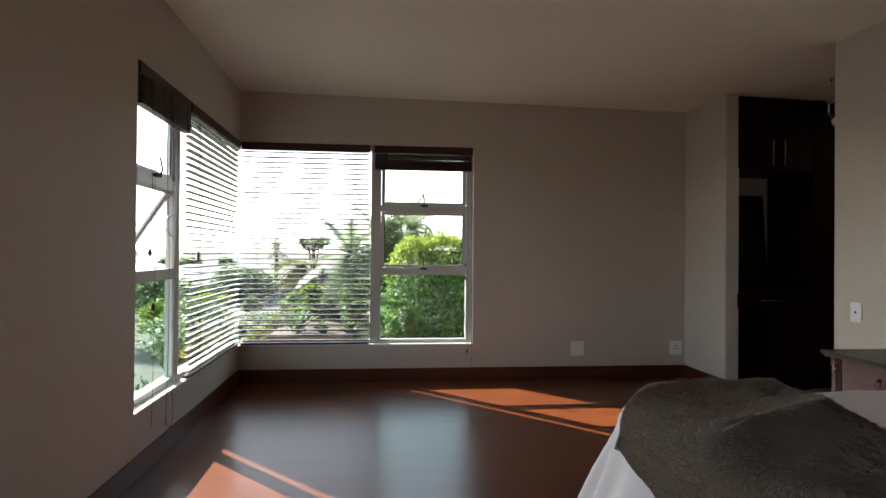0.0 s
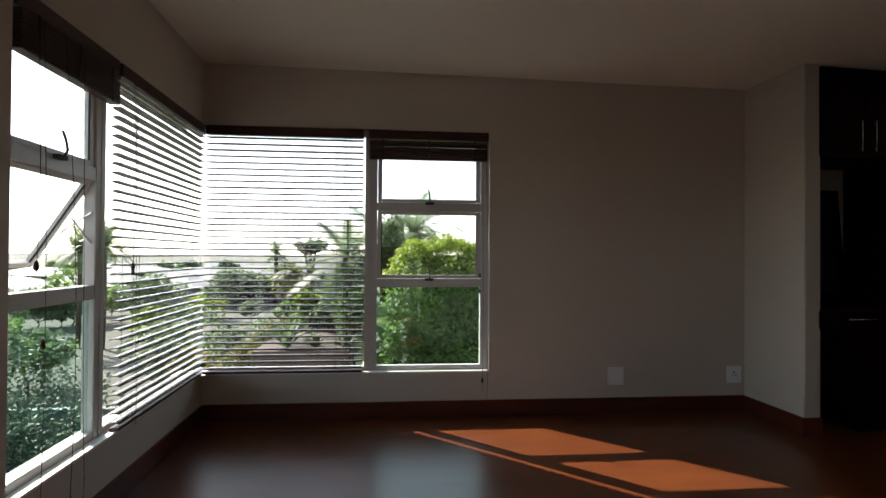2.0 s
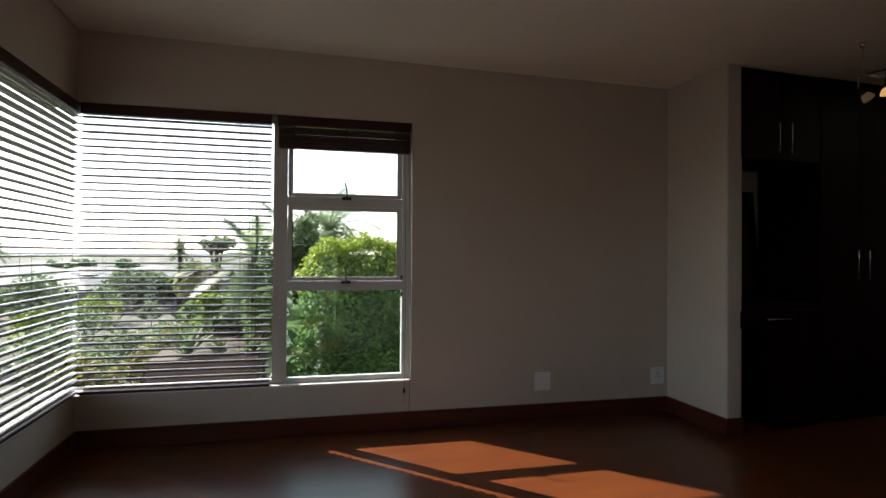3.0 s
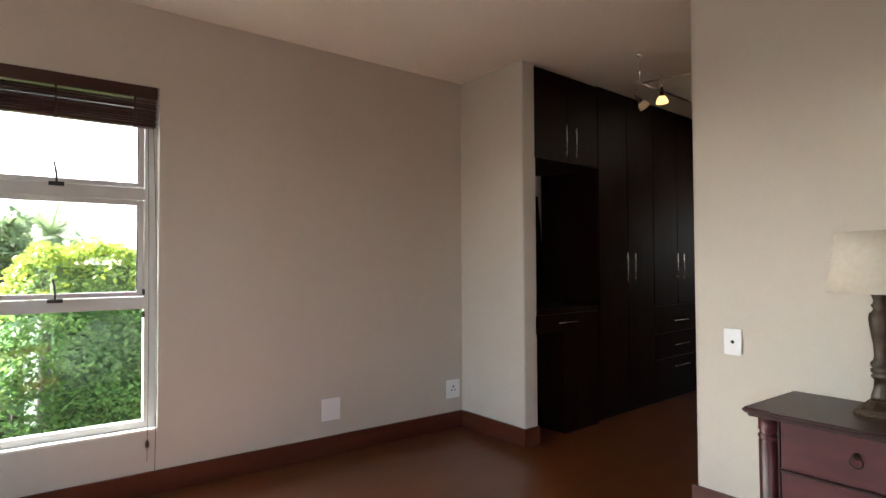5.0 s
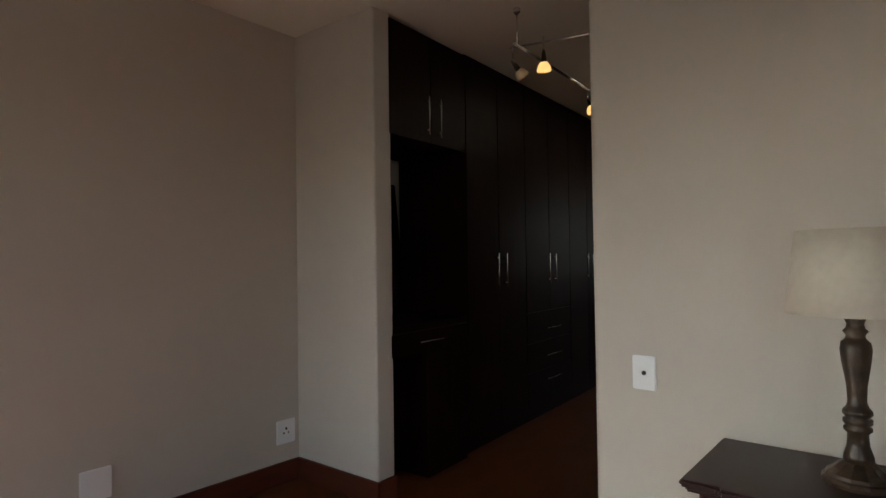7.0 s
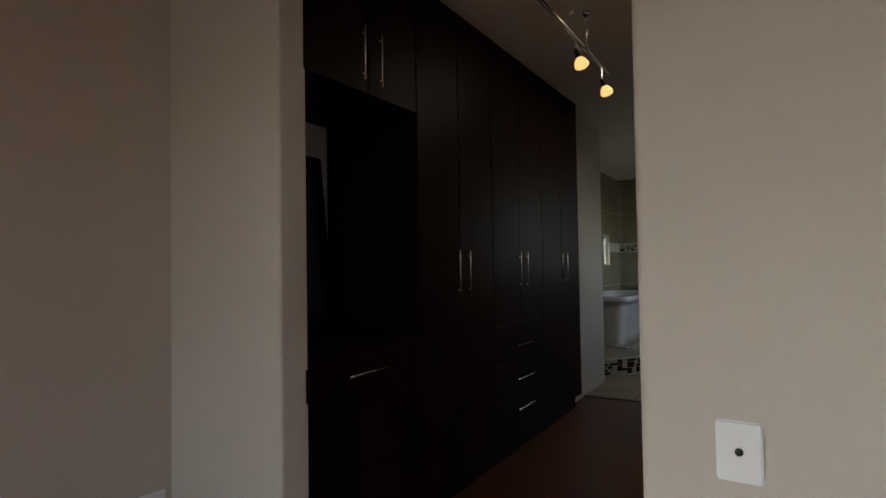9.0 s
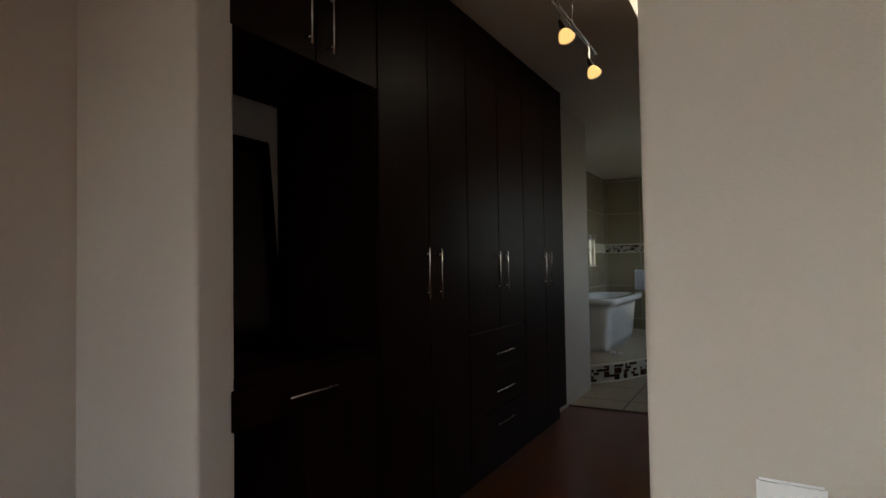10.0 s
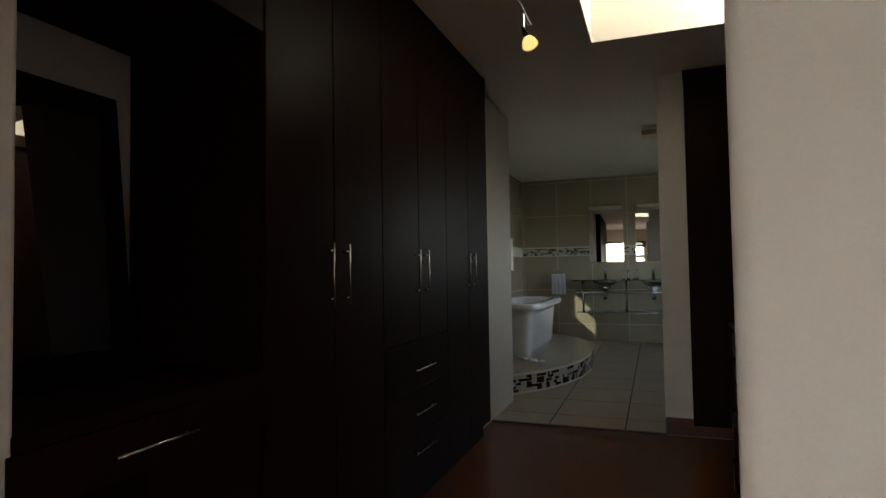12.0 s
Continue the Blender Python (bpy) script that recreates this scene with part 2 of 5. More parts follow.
def rounded_wall(x0, x1, y0, y1, radius, z0, z1):
    """A wall whose far end (at y1) has two rounded corners; narrow strips beside them keep the flat faces flat."""
    prof = [(x0, y0), (x0, y1 - radius - 0.004)]
    prof += [(x0 + radius - radius * math.cos(a), y1 - radius + radius * math.sin(a)) for a in [math.pi / 2 * k / 12 for k in range(13)]]
    prof += [(x1 - radius + radius * math.sin(a), y1 - radius + radius * math.cos(a)) for a in [math.pi / 2 * k / 12 for k in range(13)]]
    prof += [(x1, y1 - radius - 0.004), (x1, y0)]
    bm = bmesh.new()
    lo, hi = [bm.verts.new((x, y, z0)) for x, y in prof], [bm.verts.new((x, y, z1)) for x, y in prof]
    for k in range(len(prof) - 1):
        bm.faces.new((lo[k + 1], lo[k], hi[k], hi[k + 1])).smooth = True
    bm.faces.new([bm.verts.new((x, y, z1)) for x, y in reversed(prof)])
    bm.faces.new([bm.verts.new((x, y, z0)) for x, y in prof])
    return bm


# ---- shell of the bedroom ----
NIB = pose(4.502, 0, 0, 0, 0, 0.8)
CEIL = 2.81
SILL, HEAD = 0.36, 2.34
WEST_TURN = pose(0, -2.39, 0, 0, 0, 0.72) @ pose(0, 2.39, 0)
structure(boxes("wall_north", [((-0.28, 0, -0.1), (2.26, 0.22, SILL)), ((-0.28, 0, HEAD), (2.26, 0.22, 3.1)), ((2.26, 0, -0.1), (4.72, 0.22, 3.1))], M_WALL), "cream painted plaster wall with a corner window")
# a second window lies behind the walk and lights the east wall
W5 = (-5.85, -4.25, 0.75, 2.30)
structure(boxes("wall_west", [((-0.22, -2.39, -0.1), (0, 0, SILL)), ((-0.22, -2.39, HEAD), (0, 0, 3.1)), ((-0.22, W5[1], -0.1), (0, -2.39, 3.1)),
                              ((-0.22, W5[0], W5[3]), (0, W5[1], 3.1)), ((-0.22, W5[0], -0.1), (0, W5[1], W5[2])), ((-0.22, -8.2, -0.1), (0, W5[0], 3.1))], M_WALL, m=WEST_TURN), "cream painted plaster wall with a corner window")
glazed = structure(boxes("window_5", [((-0.14, W5[0], W5[3] - 0.05), (-0.08, W5[1], W5[3])), ((-0.14, W5[0], W5[2]), (-0.08, W5[1], W5[2] + 0.05)), ((-0.14, W5[0], W5[2] + 0.05), (-0.08, W5[0] + 0.05, W5[3] - 0.05)),
                                      ((-0.14, W5[1] - 0.05, W5[2] + 0.05), (-0.08, W5[1], W5[3] - 0.05))], M_FRAME, m=WEST_TURN), "white aluminium window")
pane = boxes("pane", [((-0.113, W5[0] + 0.05, W5[2] + 0.05), (-0.107, W5[1] - 0.05, W5[3] - 0.05))], M_PANE, glazed)
pane.visible_shadow = False
structure(boxes("wall_south", [((-0.22, -8.4, -0.1), (4.7, -8.2, 3.1))], M_WALL), "cream painted plaster wall")


wall_end = structure(part("wall_east", rounded_wall(4.50, 4.575, -8.2, -1.985, 0.034, -0.1, 3.1), M_WALL), "cream painted wall with rounded end")
structure(part("wall_nib", rounded_wall(-0.138, 0, -0.03, 0.70, 0.014, -0.1, 3.1), M_WALL, m=NIB @ pose(0, 0, 0, 0, 0, 180)), "short cream wall beside the dressing room opening")
bm = bmesh.new()
for v in box(bm, (-0.32, -8.4, 0), (4.75, 0.22, 0.25)):
    v.co.z += 2.829 - 0.0118 * v.co.x if v.co.z < 0.1 else 2.829
structure(part("ceiling", bm, M_CEIL), "off-white painted ceiling")
structure(boxes("floor", [((-0.30, -8.4, -0.2), (4.56, 0.1, 0.0))], M_FLOOR), "red-brown laminate floor")

# ---- shell of the dressing room and bathroom, along the corridor ----
structure(boxes("floor", [((-0.05, -2.7, -0.2), (4.07, 0.9, -0.004))], M_FLOOR, m=CORR), "red-brown laminate floor")
structure(boxes("wall_dressing_north", [((0.10, 0.60, -0.1), (3.62, 0.75, 3.1))], M_WALL, m=CORR), "cream painted wall behind the wardrobes")
structure(boxes("wall_dressing_south", [((0.0, -2.75, -0.1), (4.23, -2.6, 3.1))], M_WALL, m=CORR), "cream painted wall")
structure(boxes("wall_return", [((3.62, 0.11, -0.1), (4.88, 1.2, 3.1))], M_WALL, m=CORR, bevel=0.008), "cream painted wall beside the bathroom opening")
structure(boxes("wall_pier", [((4.08, -2.6, -0.1), (4.23, -1.265, 3.1))], M_WALL, m=CORR, bevel=0.008), "cream painted pier beside the bathroom opening")
CD = 2.775
SKY_LO, SKY_HI = (2.00, -1.80), (3.21, -0.865)
structure(boxes("ceiling", [((0.06, -2.7, CD), (SKY_LO[0], 0.7, CEIL + 0.2)), ((SKY_HI[0], -2.7, CD), (4.92, 0.7, CEIL + 0.2)),
                            ((SKY_LO[0], -2.7, CD), (SKY_HI[0], SKY_LO[1], CEIL + 0.2)), ((SKY_LO[0], SKY_HI[1], CD), (SKY_HI[0], 0.7, CEIL + 0.2))], M_CEIL, m=CORR), "off-white ceiling with a skylight well")
structure(boxes("ceiling", [((4.92, -2.8, CEIL + 0.07), (9.95, 1.3, CEIL + 0.25))], M_CEIL, m=CORR), "pale bathroom ceiling")
structure(boxes("skylight_well", [((SKY_LO[0] - 0.05, SKY_LO[1], CEIL + 0.2), (SKY_LO[0], SKY_HI[1], 3.6)), ((SKY_HI[0], SKY_LO[1], CEIL + 0.2), (SKY_HI[0] + 0.05, SKY_HI[1], 3.6)),
                                  ((SKY_LO[0] - 0.05, SKY_LO[1] - 0.05, CEIL + 0.2), (SKY_HI[0] + 0.05, SKY_LO[1], 3.6)), ((SKY_LO[0] - 0.05, SKY_HI[1], CEIL + 0.2), (SKY_HI[0] + 0.05, SKY_HI[1] + 0.05, 3.6))], M_CEIL, m=CORR), "cream skylight well")
skyp = boxes("skylight_pane", [((SKY_LO[0] - 0.04, SKY_LO[1] - 0.04, 3.605), (SKY_HI[0] + 0.04, SKY_HI[1] + 0.04, 3.615))], M_PANES, m=CORR)
structure(skyp, "clear skylight pane")
skyp.visible_shadow = False
structure(boxes("bath_floor", [((4.071, -2.8, -0.2), (9.9, 1.2, -0.006))], M_DGROUT, m=CORR), "tiled bathroom floor")
structure(boxes("wall_bath_east", [((9.728, -2.8, -0.1), (9.95, 1.25, 3.1))], M_GROUT, m=CORR), "beige tiled wall with a mosaic band")
BW = (8.56, 8.96, 1.26, 1.80)
structure(boxes("wall_bath_north", [((4.88, 1.048, -0.1), (BW[0], 1.2, 3.1)), ((BW[1], 1.048, -0.1), (9.728, 1.2, 3.1)), ((BW[0], 1.048, -0.1), (BW[1], 1.2, BW[2])), ((BW[0], 1.048, BW[3]), (BW[1], 1.2, 3.1))], M_GROUT, m=CORR), "beige tiled wall with a small window")
structure(boxes("wall_bath_south", [((4.23, -2.8, -0.1), (6.2, -2.65, 3.1)), ((8.6, -2.8, -0.1), (9.728, -2.65, 3.1)), ((6.2, -2.8, -0.1), (8.6, -2.65, 1.30)), ((6.2, -2.8, 2.35), (8.6, -2.65, 3.1))], M_TILE, m=CORR), "beige tiled wall")

# ---- skirting ----
structure(boxes("skirting_north", [((-0.03, -0.016, 0.002), (4.50, 0, 0.132))], M_SKIRT, bevel=0.003), "red-brown timber skirting")
structure(boxes("skirting_west", [((0, -8.2, 0.002), (0.016, -0.016, 0.132))], M_SKIRT, bevel=0.003, m=WEST_TURN), "red-brown timber skirting")
structure(boxes("skirting_nib", [((-0.016, -0.716, 0.002), (0.0, -0.012, 0.132)), ((0.0, -0.716, 0.002), (0.138, -0.70, 0.132))], M_SKIRT, bevel=0.003, m=NIB), "red-brown timber skirting")
structure(boxes("skirting_east", [((4.484, -8.2, 0.002), (4.50, -1.969, 0.132)), ((4.50, -1.985, 0.002), (4.575, -1.969, 0.132))], M_SKIRT, bevel=0.003), "red-brown timber skirting")
structure(boxes("skirting_pier", [((4.064, -2.6, 0.002), (4.08, -1.265, 0.132))], M_SKIRT, bevel=0.003, m=CORR), "red-brown timber skirting")
structure(boxes("threshold_strip", [((4.05, -1.265, 0.0), (4.09, 0.11, 0.008))], M_SKIRT, bevel=0.002, m=CORR), "brown threshold strip")

# ---- windows ----


def pane_part(name, lo, hi, mat, parent):
    p = boxes(name, [(lo, hi)], mat, parent)
    p.visible_shadow = False
    return p


def handle(parent, at, m):
    bm = bmesh.new()
    box(bm, (-0.035, -0.03, -0.012), (0.035, 0, 0.008))
    tube(bm, [(0, -0.03, 0), (0.0, -0.045, 0.03), (-0.005, -0.04, 0.075), (-0.012, -0.03, 0.115)], 0.0065)
    return part("window_handle", bm, M_GASKET, parent, "black window stay handle", m=m @ Matrix.Translation(at))


def window(name, m, a, width, z1, z2, open_mid, flip=False):
    """A window of one wide fixed pane and a column of three lights. Local x along the wall from the corner (from the far end if flipped), y outwards."""
    w = thing(name, "white aluminium corner window, three-light column beside a fixed pane", "window", m)
    w["kind"] = "structure"
    b = width
    y0, y1 = 0.06, 0.12

    def q(x):
        return width - x if flip else x

    def rows(*some):
        return [((min(q(l[0]), q(h[0])), l[1], l[2]), (max(q(l[0]), q(h[0])), h[1], h[2])) for l, h in some]

    for nm, l, h in (("frame", (0.0, y0, SILL), (a, y1, SILL + 0.045)), ("frame", (0.0, y0, HEAD - 0.05), (a, y1, HEAD)),
                     ("mullion", (a, y0 - 0.002, SILL), (a + 0.05, y1, HEAD)), ("mullion", (a + 0.0505, y0, SILL), (a + 0.10, y1, HEAD)),
                     ("frame", (b - 0.065, y0, SILL), (b, y1, HEAD)), ("frame", (a + 0.1, y0, SILL), (b - 0.065, y1, SILL + 0.05)), ("frame", (a + 0.1, y0, HEAD - 0.05), (b - 0.065, y1, HEAD)),
                     ("transom", (a + 0.1, y0, z1 - 0.035), (b - 0.065, y1, z1 + 0.035)), ("transom", (a + 0.1, y0, z2 - 0.035), (b - 0.065, y1, z2 + 0.035))):
        boxes(nm, rows((l, h)), M_FRAME, w, bevel=0.004)
    pane_part("pane", *rows(((0.0, 0.088, SILL + 0.045), (a, 0.094, HEAD - 0.05)))[0], M_PANE, w)
    pane_part("pane", *rows(((a + 0.1, 0.088, SILL + 0.05), (b - 0.065, 0.094, z1 - 0.035)))[0], M_PANEG, w)
    for lo, hi, ang in ((z2 + 0.035, HEAD - 0.05, 0), (z1 + 0.035, z2 - 0.035, open_mid)):
        x0, x1 = sorted((q(a + 0.103), q(b - 0.068)))
        g = 0.03
        h = hi - lo
        bm = bmesh.new()
        for l, hh in (((x0, 0, -h + 0.003), (x0 + g, 0.035, -0.003)), ((x1 - g, 0, -h + 0.003), (x1, 0.035, -0.003)), ((x0 + g, 0, -h + 0.003), (x1 - g, 0.035, -h + g)), ((x0 + g, 0, -g), (x1 - g, 0.035, -0.003))):
            box(bm, l, hh)
        s = part("sash", bm, M_FRAME, w, "open top-hung sash" if ang else "", bevel=0.003, m=pose(0, 0.07, hi, ang, 0, 0))
        pane_part("sash_pane", (x0 + g, 0.015, -h + g), (x1 - g, 0.021, -g), M_PANE, s)
        boxes("gasket", [((x0 + g, 0.006, -h + g), (x0 + g + 0.006, 0.014, -g)), ((x1 - g - 0.006, 0.006, -h + g), (x1 - g, 0.014, -g))], M_GASKET, s)
        handle(s if ang else w, ((x0 + x1) / 2, 0.0, -h + 0.015) if ang else ((x0 + x1) / 2, 0.06, lo - 0.005), Matrix())
        if ang:
            e = h * math.sin(radians(ang))
            for xx in (x0 + 0.01, x1 - 0.01):
                bm = bmesh.new()
                tube(bm, [(xx, 0.075, hi - h * 0.6), (xx, 0.075 + e * 0.35, hi - h * 0.34)], 0.006)
                tube(bm, [(xx, 0.075, hi - h * 0.3), (xx, 0.075 + e * 0.5, hi - h * 0.5)], 0.006)
                part("stay", bm, M_CHROME, w)
    for z in (z1 + 0.045, z1 - 0.085):
        boxes("hinge_clip", rows(((b - 0.075, y0 - 0.008, z), (b - 0.062, y0 + 0.002, z + 0.035))), M_GASKET, w, "black hinge clip")
    boxes("window_sill", rows(((0, 0.0, SILL), (b, 0.058, SILL + 0.012))), M_SILL, w, "white painted inner sill")
    return w


def blind(m, width, slats, pitch, label, z_bot, raised=False, ends=0.0):
    bl = thing("venetian_blind", label, "blind", m, "window blinds")
    boxes("headrail", [((0, -0.012, HEAD - 0.075), (width, 0.052, HEAD - 0.004))], M_BLIND, bl, "dark timber pelmet", bevel=0.003)
    if raised:
        top = HEAD - 0.077
        heights = [0.014 + 0.0066 * k for k in range(10)]
        while heights[-1] < top - z_bot - 0.022:
            heights.append(heights[-1] + random.uniform(0.0062, 0.0084))
        for k, h in enumerate(heights):
            loose = k > 9
            dx, dy = random.uniform(-0.004, 0.004), random.uniform(-0.006, 0.004)
            tilt = random.uniform(-0.3, 0.3) if loose else 0.0
            slat = boxes("slat", [((0.01, -0.018, -0.0028), (width - 0.01, 0.034, 0.0028))], M_BLIND, bl, bevel=0.001)
            slat.matrix_basis = pose(dx, dy, z_bot + h + 0.003, random.uniform(-3, 3) if loose else 0, -tilt, 0)
        boxes("bottom_rail", [((0.01, -0.02, z_bot - 0.006), (width - 0.01, 0.036, z_bot + 0.012))], M_BLIND, bl, bevel=0.003)
        for x in (0.12, width / 2, width - 0.12):
            boxes("ladder_tape", [((x - 0.006, -0.030, z_bot - 0.014), (x + 0.006, -0.026, top))], M_CORD, bl)
    else:
        first = None
        for i in range(slats):
            z = HEAD - 0.10 - i * pitch
            if first is None:
                bm2 = bmesh.new()
                rows = []
                for k in range(5):
                    s = -1 + k / 2
                    y, dz = 0.014 + 0.0275 * s, 0.007 * (1 - s * s)
                    rows.append([bm2.verts.new((x, y, dz + t)) for x in (0.0, width) for t in (0, 0.0055)])
                for p, q in zip(rows, rows[1:]):
                    bm2.faces.new((p[0], q[0], q[2], p[2]))
                    bm2.faces.new((p[1], p[3], q[3], q[1]))
                    bm2.faces.new((p[0], p[1], q[1], q[0]))
                    bm2.faces.new((p[2], q[2], q[3], p[3]))
                bm2.faces.new((rows[0][0], rows[0][2], rows[0][3], rows[0][1]))
                bm2.faces.new((rows[-1][0], rows[-1][1], rows[-1][3], rows[-1][2]))
                first = part("slat", bm2, M_SLAT, bl)
                o = first
            else:
                o = new("slat", first.data)
                o.parent = bl
            o.matrix_basis = pose(random.uniform(-0.002, 0.002), 0, z, random.uniform(-2.5, 2.5), random.uniform(-0.06, 0.06), 0)
        boxes("bottom_rail", [((0, -0.012, z_bot), (width, 0.04, z_bot + 0.018))], M_BLIND, bl, bevel=0.003)
        for x in (0.15, width / 2, width - 0.15):
            bm3 = bmesh.new()
            tube(bm3, [(x, -0.015, z_bot), (x, -0.015, HEAD - 0.08)], 0.0011, 5)
            tube(bm3, [(x, 0.043, z_bot), (x, 0.043, HEAD - 0.08)], 0.0011, 5)
            part("ladder_cord", bm3, M_CORD, bl)
    return bl


def cord(bl, x, z_end, sway, tassels):
    bm = bmesh.new()
    n = 26
    top = HEAD - 0.08
    tube(bm, [(x + sway * math.sin(2.2 * k / n), -0.03 - 0.01 * math.sin(3 * k / n), top + (z_end - top) * k / n) for k in range(n + 1)], 0.0016, 5)
    part("pull_cord", bm, M_CORD, bl)
    for z in tassels:
        k = (z - top) / (z_end - top)
        bm = bmesh.new()
        lathe(bm, [(0.003, 0.02), (0.008, 0.012), (0.011, -0.012), (0.006, -0.022)], 10, (x + sway * math.sin(2.2 * k), -0.03, z))
        part("cord_tassel", bm, M_BLIND, bl, smooth=True)



WEST = pose(0, -2.39, 0, 0, 0, 90.72)
window("window_1", Matrix(), 1.235, 2.26, 1.09, 1.72, 0)
window("window_2", WEST, 1.50, 2.39, 1.12, 1.72, 33, flip=True)
b1 = blind(pose(-0.012, 0, 0), 1.233, 38, 0.0495, "lowered venetian blind with narrow painted slats in the window", 0.372)
b2 = blind(pose(1.262, 0, 0), 0.985, 0, 0, "raised dark mahogany venetian blind gathered at the window head", 2.105, raised=True)
cord(b1, 1.02, 0.40, 0.008, ())
cord(b1, 1.10, 0.40, 0.012, (1.0,))
cord(b1, 1.13, 0.40, 0.006, ())
cord(b2, 0.93, 0.20, 0.012, (0.30,))
cord(b2, 0.955, 0.14, 0.03, ())
b3 = blind(WEST @ pose(0.915, 0, 0), 1.515, 38, 0.0495, "lowered venetian blind with narrow painted slats in the window", 0.372)
cord(b3, 0.1, 1.22, 0.01, (1.25, 1.22))
cord(b3, 0.12, 0.36, 0.05, ())
b4 = blind(WEST @ pose(0.01, 0, 0), 0.87, 0, 0, "raised dark mahogany venetian blind gathered at the window head", 2.105, raised=True)
cord(b4, 0.10, 1.24, 0.01, (1.27,))
cord(b4, 0.14, 0.25, 0.02, (0.95,))
cord(b4, 0.30, 0.20, 0.10, ())
for bl_, x0_, z0_ in ((b4, 0.46, 0.16), (b3, 0.13, 0.42)):
    bm = bmesh.new()
    tube(bm, [(x0_, -0.03, 2.2), (x0_ + 0.01, -0.035, 1.3), (x0_ + 0.03, -0.03, 0.6), (x0_ + 0.05, -0.03, z0_ + 0.10), (x0_ + 0.035, -0.035, z0_ + 0.03), (x0_ - 0.01, -0.035, z0_), (x0_ - 0.06, -0.03, z0_ + 0.03), (x0_ - 0.065, -0.03, z0_ + 0.08)], 0.0016, 6)
    part("pull_cord", bm, M_CORD, bl_, "looped hanging cord")

# ---- bedroom furniture ----


def plate(label, m, w, h, kind):
    p = thing(kind, label, "wall plate", m)
    boxes("cover", [((-w / 2, -0.009, -h / 2), (w / 2, 0, h / 2))], M_PLASTIC, p, bevel=0.004)
    if kind == "wall_socket":
        for x, z, r in ((0, 0.018, 0.006), (-0.016, -0.008, 0.0045), (0.016, -0.008, 0.0045)):
            bm = bmesh.new()
            box(bm, (x - r, -0.0105, z - r * 1.3), (x + r, -0.0085, z + r * 1.3))
            part("pin_hole", bm, M_HOLE, p)
    if kind == "switch_plate":
        bm = bmesh.new()
        lathe(bm, [(0.0085, 0.0), (0.0085, 0.003), (0.007, 0.0045), (0.003, 0.005)], 20)
        part("button", bm, M_HOLE, p, "small round black button", smooth=True, m=pose(0, -0.0085, 0, 90, 0, 0))
    return p


plate("square white blank plate on the cream wall above the skirting", pose(3.345, 0, 0.312), 0.14, 0.15, "blank_plate")
plate("square white socket outlet on the cream wall near the corner", pose(4.403, 0, 0.312), 0.135, 0.145, "wall_socket")
plate("upright white plate with a black button above the bedside chest", pose(4.50, -2.198, 0.906, 0, 0, -90), 0.092, 0.131, "switch_plate")


